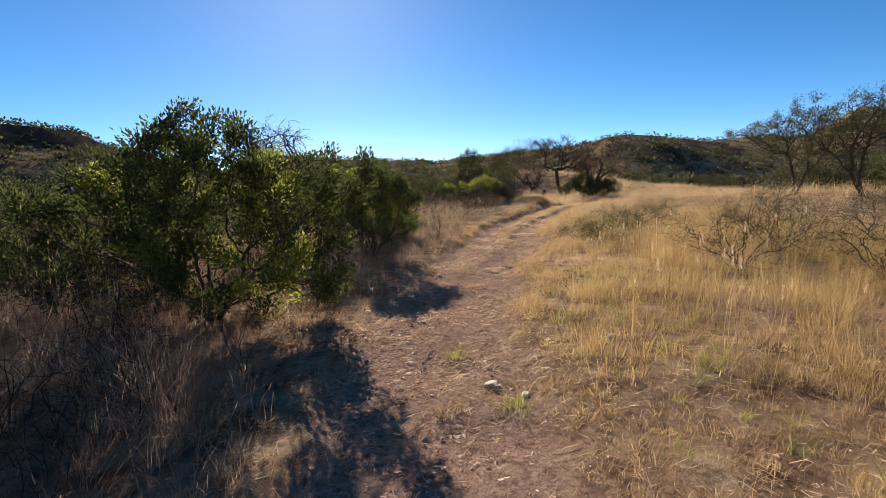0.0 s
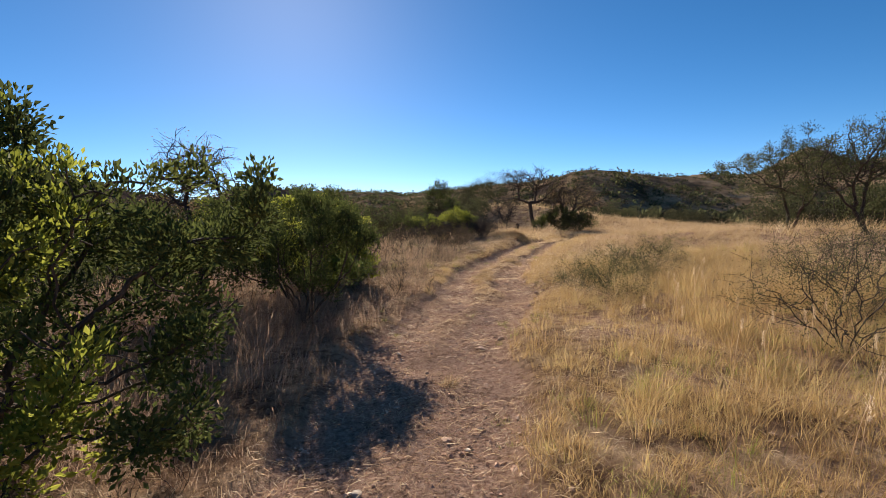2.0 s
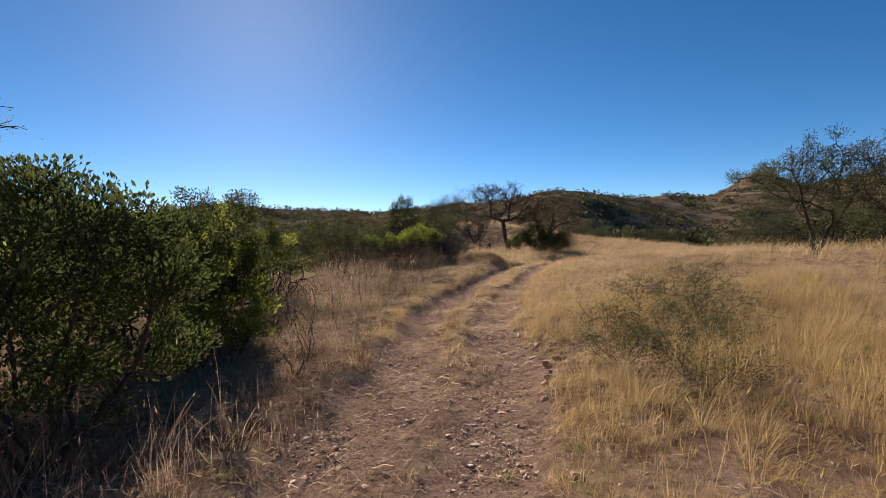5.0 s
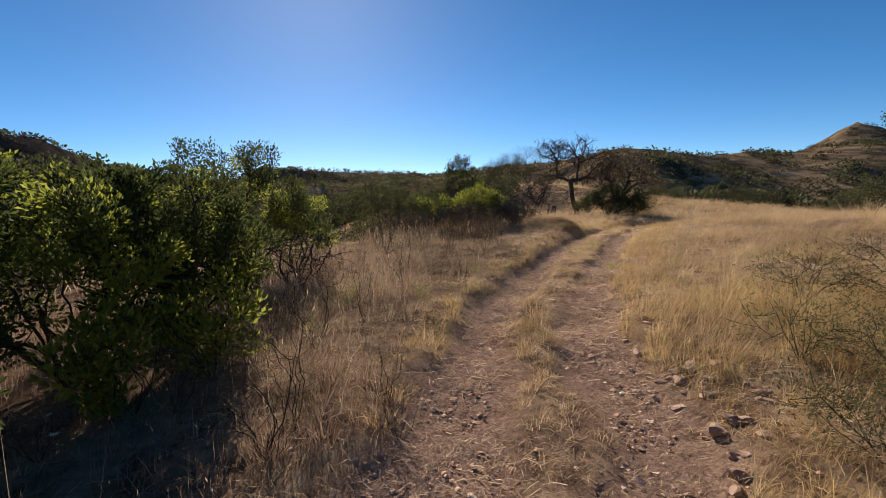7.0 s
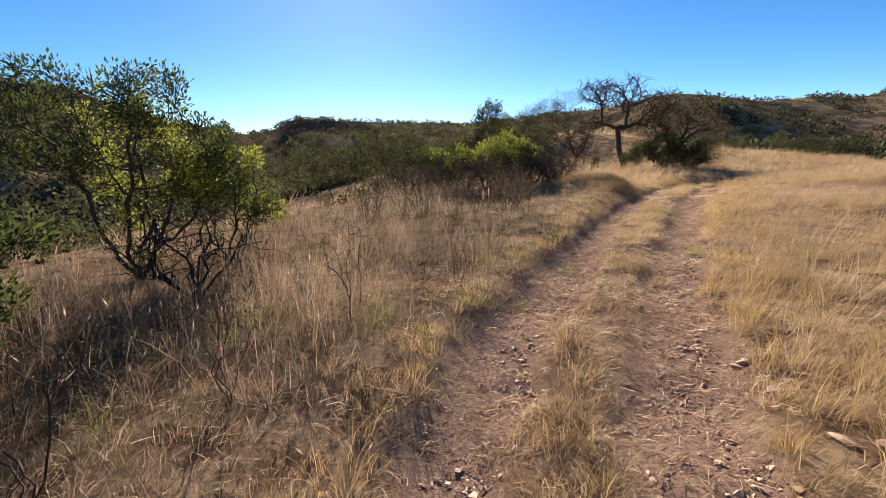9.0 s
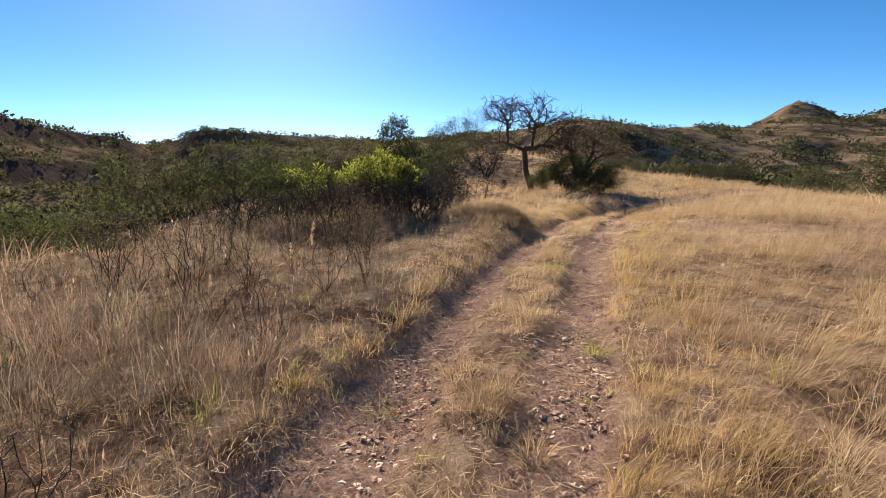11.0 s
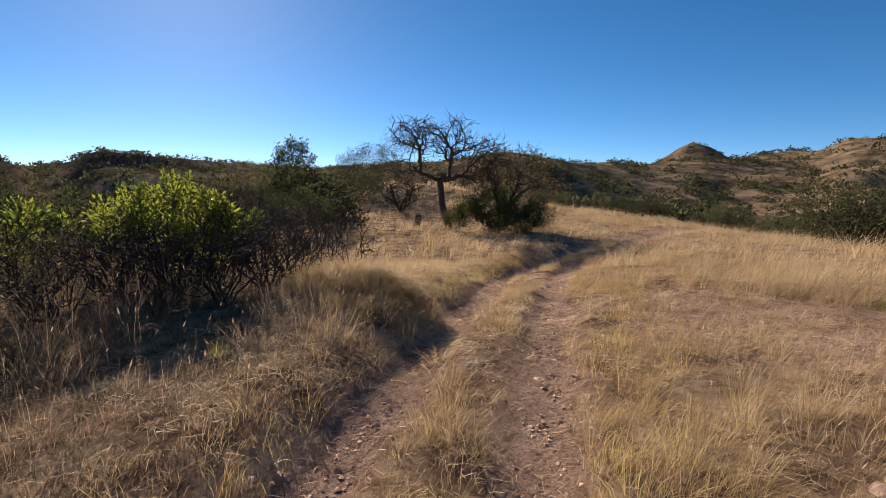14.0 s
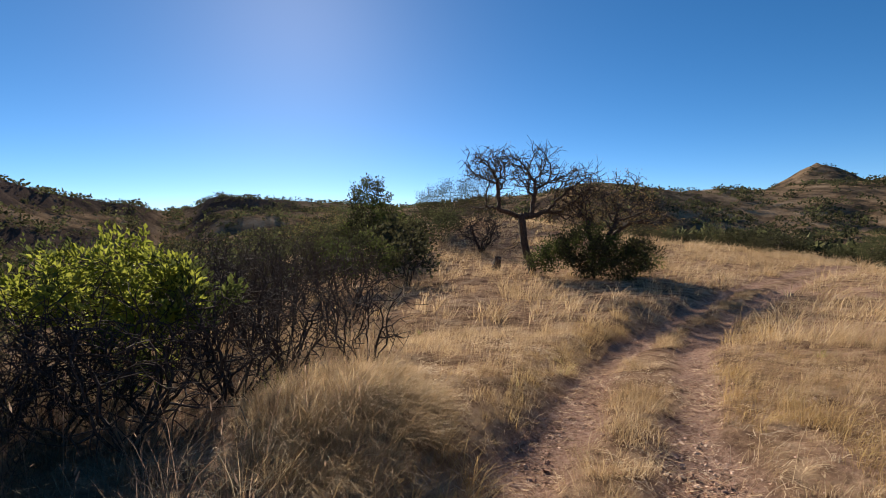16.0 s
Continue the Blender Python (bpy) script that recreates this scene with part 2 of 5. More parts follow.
RIDGE_RIGHT = ((7.5, 3.7, 290, 0), (13.6, 4.1, 250, 0), (16.6, 4.5, 215, 0), (19.4, 5.2, 205, 0), (21.0, 5.3, 205, 0), (25, 4.85, 210, 0), (29.5, 3.85, 230, 0), (33, 4.0, 260, 0), (36.5, 3.65, 280, 0), (41.3, 4.0, 300, 0), (45, 4.0, 330, 0), (50, 4.7, 380, 0), (51.7, 4.3, 380, 0), (54, 5.6, 380, 0), (60, 5, 350, 0), (110, 5, 300, 0), (180, 4, 300, 0))
RIDGE = np.array(RIDGE_LEFT + RIDGE_RIGHT)
EYE0 = (4.5, 18.0, 1.6)


def height(x, y):
    x, y = np.asarray(x, float), np.asarray(y, float)
    dl, dr, dm, worn = tracks(x, y)
    z = 0.16 * smooth(16, 24, y) * (1 - smooth(24.5, 29, y)) - 0.05 * smooth(26, 30, y) + 0.0 * x
    z = z + 0.45 * np.exp(-((x - 16) ** 2 + (y - 19) ** 2) / 60)
    z = z + 0.22 * np.exp(-((x - 9.5) ** 2 + (y - 38.5) ** 2) / 30)
    z = z + 2.6 * np.exp(-((x - 12) / 11) ** 2 - ((y - 60) / 11) ** 2)
    z = z + 0.10 * value_noise(x * 0.45, y * 0.45, 11) * smooth(1.2, 3.5, np.abs(dm)) + 0.03 * value_noise(x * 1.7, y * 1.7, 12)
    z = z + 0.27 * np.exp(-((x - 5.25) / 0.75) ** 2 - ((y - 24.9) / 0.9) ** 2)
    z = z + (0.11 + 0.09 * smooth(18, 21, y)) * smooth(0.70, 1.35, -dm) * smooth(9, 14, y) * (1 - smooth(30, 36, y)) + 0.05 * smooth(0.8, 1.4, dm)
    z = z - 0.075 * worn - 0.03 * np.exp(-((x - 3.3) ** 2 + (y - 12) ** 2))
    # valley to the left, and beyond the field to the right
    edge = np.interp(y, (-30, 0, 8, 14, 18, 21, 23, 26, 30, 36, 45, 70, 120), (-12, -8, -6, -4.5, -3.2, -1.8, 0.6, 2.2, 3.2, 4.2, 3.0, -4, -20))
    d = np.maximum(edge - x, 0)
    z = z - 10.5 * (1 - np.exp(-d / 30)) * smooth(0, 2.5, d)
    e2 = np.maximum(x - np.interp(y, (-30, 0, 20, 34, 48, 70), (26, 24, 22, 20, 24, 34)), 0)
    z = z - 5.0 * smooth(0, 38, e2)
    z = z - 6.0 * smooth(66, 120, y) * smooth(-10, 40, x + 30)
    # the hills around
    bx, by = x - EYE0[0], y - EYE0[1]
    r, az = np.hypot(bx, by), np.degrees(np.arctan2(bx, by))
    el, R, cl = (np.interp(az, RIDGE[:, 0], RIDGE[:, k]) for k in (1, 2, 3))
    top = EYE0[2] + np.tan(np.radians(el)) * R
    t = np.clip((r - 55) / (R - 55), 0, 1)
    rise = (1 - cl) * t ** 1.25 + cl * (0.50 * t + 0.22 * smooth(0.60, 0.66, t) + 0.28 * smooth(0.90, 0.95, t))
    back = 1 - smooth(1.0, 2.6, r / R)
    gul = fractal(x / 34, y / 34, 3, 21)
    amp = np.where(t < 1, t * (1 - t) * 4, 0) * 0.16 * top + smooth(60, 150, r) * 0.5
    z = z * (1 - smooth(0.35, 1.0, t)) + np.where(t < 1, rise, back) * top - np.abs(gul) * amp * 0.9 + amp * 0.25
    px, py = EYE0[0] + 600 * math.sin(radians(41.3)), EYE0[1] + 600 * math.cos(radians(41.3))
    ca, sa = math.cos(radians(41.3)), math.sin(radians(41.3))
    q = np.hypot((x - px) * ca - (y - py) * sa, ((x - px) * sa + (y - py) * ca) / 1.75) / 112
    cone = 61 * (1 - q) + 5 * np.maximum(0, 1 - 4 * q) + 0.06 * 62 * fractal(x / 40, y / 40, 3, 5)
    return np.maximum(z, np.where(q < 1.2, cone, -1e9))


def spread(lo, hi, fine, grow, reach):
    mid = np.arange(lo, hi + fine / 2, fine)
    out, s, p = [], fine, 0.0
    while p < reach:
        s *= grow
        p += s
        out.append(p)
    out = np.array(out)
    return np.concatenate((lo - out[::-1], mid, hi + out))


def mesh_from(name, verts, faces, material, smooth_shade=False):
    """verts: (n, 3); faces: list of (k, m) index arrays, one array for each number of corners."""
    me = bpy.data.meshes.new(name)
    verts = np.ascontiguousarray(verts, dtype=np.float32)
    me.vertices.add(len(verts))
    me.vertices.foreach_set("co", verts.ravel())
    loops = np.concatenate([f.ravel() for f in faces]).astype(np.int32)
    sizes = np.concatenate([np.full(len(f), f.shape[1]) for f in faces]).astype(np.int32)
    starts = np.concatenate(((0,), np.cumsum(sizes)[:-1])).astype(np.int32)
    me.loops.add(len(loops))
    me.loops.foreach_set("vertex_index", loops)
    me.polygons.add(len(sizes))
    me.polygons.foreach_set("loop_start", starts)
    me.polygons.foreach_set("use_smooth", np.full(len(sizes), smooth_shade))
    me.materials.append(material)
    me.update(calc_edges=True)
    return me


def part_mesh(name, me, parent=None, label=""):
    ob = new(name, me)
    if parent is not None:
        ob.parent = parent
    return tagged(ob, label)


gx, gy = spread(-6, 14, 0.16, 1.048, 2600), spread(-2, 31, 0.16, 1.048, 2600)
gx = np.unique(np.concatenate((gx, EYE0[0] + 600 * math.sin(radians(41.3)) + np.arange(-96, 97, 8))))
gy = np.unique(np.concatenate((gy, EYE0[1] + 600 * math.cos(radians(41.3)) + np.arange(-96, 97, 8))))
GX, GY = np.meshgrid(gx, gy)
GZ = height(GX, GY)
nx, ny = len(gx), len(gy)
idx = np.arange(nx * ny).reshape(ny, nx)
quads = np.stack((idx[:-1, :-1], idx[:-1, 1:], idx[1:, 1:], idx[1:, :-1]), -1).reshape(-1, 4)
worn = tracks(GX, GY)[3]
patchy = smooth(0.15, 0.75, fractal(GX * 0.55, GY * 0.55, 3, 31)) * smooth(0.8, 2.0, tracks(GX, GY)[2]) * (1 - smooth(20, 26, GX))
soft_z = GZ + 0.018 * fractal(GX * 3.1, GY * 3.1, 3, 8) * (np.hypot(GX - 5, GY - 16) < 40)
me = mesh_from("ground", np.stack((GX, GY, soft_z), -1).reshape(-1, 3), [quads], SOIL, True)
az_g, r_g = np.degrees(np.arctan2(GX - EYE0[0], GY - EYE0[1])), np.hypot(GX - EYE0[0], GY - EYE0[1])
R_g, cl_g = np.interp(az_g, RIDGE[:, 0], RIDGE[:, 2]), np.interp(az_g, RIDGE[:, 0], RIDGE[:, 3])
t_g = np.clip((r_g - 55) / (R_g - 55), 0, 1)
# where the cliff tops get the rock colour with their shade in it
cliff_g = smooth(0.2, 0.8, cl_g) * smooth(0.84, 0.92, t_g + 0.05 * fractal(GX / 12, GY / 12, 2, 61)) * (r_g < R_g * 1.6)
gzy, gzx = np.gradient(GZ, gy, gx)
steep = np.hypot(gzx, gzy)
for key, val in (("worn", np.maximum(worn, 0.75 * patchy)), ("hill", smooth(28, 60, r_g)), ("shaded_rock", np.maximum(smooth(0.5, 0.8, steep) * smooth(50, 100, r_g), cliff_g))):
    me.attributes.new(key, 'FLOAT', 'POINT').data.foreach_set("value", np.ascontiguousarray(val, dtype=np.float32).ravel())
tagged(new("ground", me), "dry reddish gravel soil rising to grassy brown hills", "ground", kind="structure")


# ---------------------------------------------------------------- grass
U = RNG.uniform


def tussocks(cx, cy, per, radius, tall, wide, splay=0.7, drift=(0.10, -0.05), droop=0.25, loose=0.22, rng=RNG):
    """Tufts of tapered blades that rise from one foot, splay outwards and droop. cx, cy, radius, tall: one value for each tuft."""
    k = len(cx)
    q = np.repeat(np.arange(k), per)
    n = len(q)
    a, r = rng.uniform(0, 2 * np.pi, n), np.sqrt(rng.uniform(0, 1, n))
    ox, oy = np.cos(a) * r, np.sin(a) * r
    x, y = cx[q] + ox * radius[q], cy[q] + oy * radius[q]
    bend = rng.normal(0, 0.16, (k, 2)) + np.array(drift)
    lx = splay * ox * 0.6 + bend[q, 0] + rng.normal(0, loose, n)
    ly = splay * oy * 0.6 + bend[q, 1] + rng.normal(0, loose, n)
    L = tall[q] * rng.uniform(0.4, 1.15, n)
    lean = np.hypot(lx, ly)
    sag = np.clip(0.22 * lean + droop * rng.uniform(0, 1.2, n), 0, 0.62)
    b = rng.uniform(0, np.pi, n)
    w = np.stack((np.cos(b), np.sin(b), 0 * b), -1) * (wide * rng.uniform(0.6, 1.4, n) / 2)[:, None]
    z = height(x, y) - 0.015
    rows = []
    for t, f in ((0, 1.0), (0.42, 0.9), (0.76, 0.6), (1.0, 0.0)):
        out = L * t * (0.45 + 0.75 * t)
        p = np.stack((x + lx * out, y + ly * out, z + L * (t - sag * t * t) / (1 + 0.25 * lean)), -1)
        rows += [p - w * f, p + w * f] if f else [p]
    v = np.stack(rows, 1).reshape(-1, 3)
    i = np.arange(n)[:, None] * 7
    return v, np.concatenate((i + np.array((0, 1, 3, 2)), i + np.array((2, 3, 5, 4)))), i + np.array((4, 5, 6))


def blades(x, y, tall, wide, lean, drift=0.0, curl=0.5, rng=RNG):
    """One tapered, bent blade (five corners) at each place."""
    n = len(x)
    z = height(x, y) - 0.02
    a = rng.uniform(0, 2 * np.pi, n)
    l = np.abs(rng.normal(0, 1, n)) * lean
    vx, vy = np.cos(a) * l + drift, np.sin(a) * l - drift * 0.5
    b = rng.uniform(0, np.pi, n)
    wx, wy = np.cos(b) * wide / 2, np.sin(b) * wide / 2
    base = np.stack((x, y, z), -1)
    up = np.stack((vx * tall, vy * tall, tall / np.sqrt(1 + l * l)), -1)
    w = np.stack((wx, wy, 0 * wx), -1)
    mid = base + up * np.array((1 - curl * 0.5, 1 - curl * 0.5, 1.12)) * 0.5
    tip = base + up * np.array((1 + curl * 0.4, 1 + curl * 0.4, 0.96))
    v = np.stack((base - w, base + w, mid - w * 0.8, mid + w * 0.8, tip), 1).reshape(-1, 3)
    k = np.arange(n)[:, None] * 5
    return v, k + np.array((0, 1, 3, 2)), k + np.array((2, 3, 4))


def plumes(x, y, tall, size, lean, rng=RNG, drift=0.0):
    """A thin stem with a narrow feathery seed head (a bent diamond) at each place."""
    v, q, t = blades(x, y, tall, 0.003 + 0 * x, lean, drift, 0.4, rng=rng)
    tip = v.reshape(-1, 5, 3)[:, 4]
    mid = v.reshape(-1, 5, 3)[:, 2]
    way = tip - mid
    way /= np.linalg.norm(way, axis=1)[:, None] + 1e-6
    n = len(x)
    a = rng.uniform(0, np.pi, n)
    side = np.stack((np.cos(a), np.sin(a), 0 * a), -1) * (size * 0.085)[:, None]
    lo, hi = tip - way * size[:, None] * 0.5, tip + way * size[:, None] * 0.5
    m2 = tip - way * size[:, None] * 0.12
    hv = np.stack((lo, m2 + side, hi, m2 - side), 1).reshape(-1, 3)
    k = np.arange(n)[:, None] * 4 + len(v)
    return np.concatenate((v, hv)), np.concatenate((q, k + np.arange(4))), t


def join(pieces):
    vs, qs, ts, off = [], [], [], 0
    for v, q, t in pieces:
        vs.append(v)
        qs.append(q + off)
        ts.append(t + off)
        off += len(v)
    return np.concatenate(vs), [np.concatenate(qs), np.concatenate(ts)]


def scatter(n, x0, x1, y0, y1, rng=RNG):
    return rng.uniform(x0, x1, n), rng.uniform(y0, y1, n)


def grown(n, box, keep, rng=RNG):
    """Feet of tufts; keep(x, y) gives the chance that one grows there."""
    x, y = scatter(n, *box, rng)
    ok = rng.uniform(0, 1, n) < keep(x, y)
    return x[ok], y[ok]


def near(x, y):
    """Distance from the line that is walked, roughly."""
    py = np.clip(y, 0, 22)
    return np.hypot(x - np.interp(py, TRACK[:, 0], (TRACK[:, 1] + TRACK[:, 2]) / 2), y - py)


def stuff(name, pieces, material, label, category):
    v, f = join(pieces)
    return tagged(new(name, mesh_from(name, v, f, material)), label, category, kind="stuff")


def off_track(x, y):
    return 1 - smooth(0.15, 0.6, tracks(x, y)[3])


def bald(x, y):
    """1 where the grass stands thick, towards 0 on thin stony patches."""
    return smooth(-0.25, 0.12, -fractal(x * 0.55, y * 0.55, 3, 31))


def lush(x, y):
    """Height of the grass from tuft to tuft, in patches."""
    return 0.42 + 1.05 * smooth(-0.6, 0.7, fractal(x * 0.95, y * 0.95, 3, 77))


def straw_zone(x, y):
    return smooth(10.5, 17.5, y + 0.55 * x)


def right_side(x, y):
    return smooth(0.50, 0.95, tracks(x, y)[2]) * off_track(x, y)


def reach_of(x, y):
    """How far the grass has closed in from the trodden edge."""
    return smooth(0.55, 2.0, np.abs(tracks(x, y)[2]))


def bank(x, y):
    """The grassy bank on the left of the wheel tracks, further on."""
    dm = -tracks(x, y)[2]
    return smooth(0.62, 0.95, dm) * smooth(12, 16, y) * (1 - 0.94 * smooth(1.05, 1.8, dm) * (1 - smooth(25, 28, y))) * off_track(x, y)


def pale(x, y):
    return np.maximum(right_side(x, y) * straw_zone(x, y) * (0.48 + 0.52 * bald(x, y)), bank(x, y)) * (height(x, y) > -3.5)


# pale, wind-combed straw grass over the field and the bank
pieces = []
x, y = grown(9500, (-3, 15, 8, 29), lambda x, y: pale(x, y) * (near(x, y) < 8.5))
s = U(0.55, 1.4, len(x))
pieces.append(tussocks(x, y, 38, 0.10 * s, (0.12 + 0.28 * reach_of(x, y)) * lush(x, y) * s, 0.0026, 0.75, (0.26, -0.14), 0.32))
x, y = grown(1500, (-3, 15, 9, 29), lambda x, y: pale(x, y) * (near(x, y) < 8.5))
s = U(0.7, 1.4, len(x))
pieces.append(tussocks(x, y, 9, 0.14 * s, (0.30 + 0.30 * reach_of(x, y)) * lush(x, y) * s, 0.0030, 0.7, (0.30, -0.16), 0.30))
for n, per, box, tall, wide in ((5200, 16, (-12, 30, 20, 50), 0.48, 0.009), (3200, 10, (13, 40, 4, 60), 0.50, 0.015), (2600, 12, (-14, 34, 48, 78), 0.55, 0.024)):
    x, y = grown(n, box, lambda x, y: pale(x, y) * (near(x, y) > 7.5))
    s = U(0.6, 1.4, len(x))
    pieces.append(tussocks(x, y, per, 0.17 * s, tall * lush(x, y) * s, wide, 0.8, (0.24, -0.12), 0.3))
x, y = grown(9000, (-6, 18, 9, 32), pale)
pieces.append(plumes(x, y, 0.50 * lush(x, y) * U(0.6, 1.3, len(x)), U(0.03, 0.07, len(x)), 0.45, drift=0.3))
stuff("straw_grass", pieces, GRASS_PALE, "pale straw-coloured dry grass bent by the wind over the field", "grass")

# taller tufts that edge the wheel tracks
def edges(x, y):
    dm = tracks(x, y)[2]
    left = smooth(0.62, 0.75, -dm) * (1 - smooth(1.0, 1.35, -dm)) * smooth(11, 14, y)
    right = smooth(0.60, 0.80, dm) * (1 - smooth(1.5, 2.1, dm)) * smooth(12, 18, y) * smooth(-0.6, 0.0, fractal(x * 0.8, y * 0.8, 2, 15))
    return np.maximum(left, right) * off_track(x, y)

x, y = grown(5200, (0, 13, 11, 30), edges)
s = U(0.5, 1.35, len(x))
stuff("edge_grass", [tussocks(x, y, 36, 0.09 * s, 0.34 * s * (0.55 + 0.45 * lush(x, y)), 0.0028, 0.8, (0.16, -0.14), 0.34)], GRASS_GOLD, "fluffy golden grass along the edges of the wheel tracks", "grass")

# the blown grass mound on the shoulder of the bank
a, r = U(0, 2 * np.pi, 620), np.sqrt(U(0, 1, 620))
x, y = 5.3 + np.cos(a) * r * 0.8, 24.9 + np.sin(a) * r * 1.15
keep = (off_track(x, y) > 0.8) & (U(0, 1, 620) < smooth(-0.7, 0.0, fractal(x * 2.2, y * 2.2, 2, 3)))
x, y, r = x[keep], y[keep], r[keep]
stuff("mound_grass", [tussocks(x, y, 56, 0.08 + 0 * x, (0.38 - 0.14 * r) * U(0.6, 1.3, len(x)), 0.0026, 0.7, (0.34, -0.48), 0.45)], GRASS_PALE, "thick mound of fine pale grass blown over the edge of the track", "grass")

# golden tufts beside the first stretch
def golden(x, y):
    return right_side(x, y) * (1 - 0.85 * straw_zone(x, y)) * (0.60 + 0.40 * bald(x, y))

pieces = []
x, y = grown(11000, (1.0, 13, 0, 18), lambda x, y: golden(x, y) * (near(x, y) < 8))
s = U(0.5, 1.4, len(x))
pieces.append(tussocks(x, y, 36, 0.09 * s, (0.135 + 0.10 * reach_of(x, y) + 0.20 * smooth(2.2, 4.5, tracks(x, y)[2])) * lush(x, y) * s, 0.0030, 0.8, (0.06, -0.06), 0.30))
x, y = grown(1300, (4.6, 9.5, 6.0, 15.5), lambda x, y: right_side(x, y) * smooth(-0.5, 0.2, fractal(x * 0.7, y * 0.7, 2, 29)))
s = U(0.7, 1.3, len(x))
pieces.append(tussocks(x, y, 34, 0.10 * s, 0.52 * s, 0.0032, 0.6, (0.06, -0.06), 0.2))
x, y = grown(1500, (8, 22, -2, 22), lambda x, y: golden(x, y) * (near(x, y) > 7))
s = U(0.6, 1.4, len(x))
pieces.append(tussocks(x, y, 16, 0.14 * s, 0.5 * lush(x, y) * s, 0.008, 0.7, (0.08, -0.04), 0.25))
x, y = grown(6000, (1.5, 14, -2, 18), lambda x, y: golden(x, y) * smooth(0.9, 2.0, tracks(x, y)[2]))
pieces.append(plumes(x, y, 0.52 * lush(x, y) * U(0.6, 1.3, len(x)), U(0.03, 0.07, len(x)), 0.4, drift=0.1))
stuff("golden_grass", pieces, GRASS_GOLD, "golden dry grass tufts on reddish soil beside the track", "grass")

def greenish(x, y):
    dm = np.abs(tracks(x, y)[2])
    return smooth(0.0, 0.5, fractal(x * 0.8 + 5, y * 0.8, 2, 41)) * np.where(dm < 0.45, 0.35, smooth(0.45, 0.8, dm)) * (1 - 0.7 * smooth(14, 22, y)) * (x > 0)

x, y = grown(1900, (0.3, 11, -1, 30), greenish)
s = U(0.5, 1.3, len(x))
stuff("green_tufts", [tussocks(x, y, 26, 0.06 * s, (0.10 + 0.20 * reach_of(x, y)) * s * U(0.7, 1.2, len(x)), 0.0030, 0.7, (0.02, -0.02), 0.2)], GRASS_GREEN, "yellow-green grass tufts among the dry grass", "grass")

# low tufts between and beside the wheel tracks
def median(x, y):
    dm = np.abs(tracks(x, y)[2])
    middle = (1 - smooth(0.2, 0.42, dm)) * (0.26 + 0.46 * smooth(10, 15, y)) * smooth(-0.5, 0.3, fractal(x * 1.4, y * 1.4, 2, 23))
    return np.maximum(middle, 0.7 * smooth(0.45, 0.7, dm) * (1 - smooth(1.1, 1.7, dm))) * off_track(x, y) ** 0.3

x, y = grown(7000, (-0.5, 16, -1, 32), median)
s = U(0.5, 1.5, len(x))
low = [tussocks(x, y, 24, 0.07 * s, (0.10 + 0.08 * smooth(12, 18, y)) * s, 0.0030, 0.9, (0.06, -0.06), 0.3)]
y = U(8, 34, 1500)
x = np.interp(y, TRACK[:, 0], (TRACK[:, 1] + TRACK[:, 2]) / 2) + RNG.normal(0, 0.20, 1500)
ok = U(0, 1, 1500) < (0.25 + 0.75 * smooth(12, 16, y)) * smooth(-0.45, 0.25, fractal(x * 1.1, y * 1.1, 2, 23)) * off_track(x, y)
x, y = x[ok], y[ok]
s = U(0.5, 1.4, len(x))
low.append(tussocks(x, y, 34, 0.09 * s, 0.20 * s, 0.0030, 0.9, (0.08, -0.08), 0.32))
stuff("verge_grass", low, GRASS_PALE, "short dry grass between and beside the wheel tracks", "grass")

# tufts that stand alone in the track
def grass_tuft(x, y, size, material, label):
    x, y = np.array((x,)), np.array((y,))
    v, f = join([tussocks(x, y, 130, np.array((0.09 * size,)), np.array((0.20 * size,)), 0.0034, 1.1, (0.05, -0.05), 0.3)])
    tagged(new("grass_tuft", mesh_from("grass_tuft", v, f, material)), label, "grass", "grass tufts in the track")


for x, y, size, green in ((5.45, 20.7, 1.25, 1), (4.96, 21.0, 0.7, 1), (1.23, 4.9, 1.0, 1), (1.62, 3.9, 1.1, 1), (1.15, 3.85, 0.8, 0), (5.08, 18.4, 1.0, 1), (4.75, 19.2, 1.3, 0), (3.93, 18.1, 1.5, 0), (4.2, 17.2, 1.1, 0), (2.5, 12.9, 1.0, 0), (3.0, 15.6, 1.2, 0), (6.0, 22.9, 1.2, 0), (1.5, 7.6, 0.8, 0)):
    grass_tuft(x, y, size, GRASS_GREEN if green else GRASS_PALE, "yellow-green grass tuft standing in the gravel track" if green else "dry straw-coloured grass tuft in the gravel track")

# brown feathery weeds on the shaded left side
def weeds(x, y):
    return smooth(0.70, 1.2, -tracks(x, y)[2]) * (height(x, y) > -4)

def weed_height(x, y):
    return (0.12 + (0.28 + 0.26 * (1 - smooth(8, 13, y))) * smooth(0.8, 1.9, -tracks(x, y)[2])) * lush(x, y)

pieces = []
x, y = grown(6200, (-6, 5.5, 0.8, 27), lambda x, y: weeds(x, y) * (near(x, y) < 6.5) * (1 - 0.35 * smooth(11, 15, y)))
s = U(0.6, 1.4, len(x))
pieces.append(tussocks(x, y, 30, 0.11 * s, weed_height(x, y) * s, 0.0027, 0.8, (0.08, -0.06), 0.22))
x, y = grown(11000, (-7, 5.5, 0.5, 27), lambda x, y: weeds(x, y) * (near(x, y) < 6.5))
pieces.append(plumes(x, y, 1.25 * weed_height(x, y) * U(0.6, 1.25, len(x)), U(0.025, 0.07, len(x)), 0.3))
x, y = grown(2200, (-30, 3, 5, 60), lambda x, y: weeds(x, y) * (near(x, y) > 6))
s = U(0.6, 1.4, len(x))
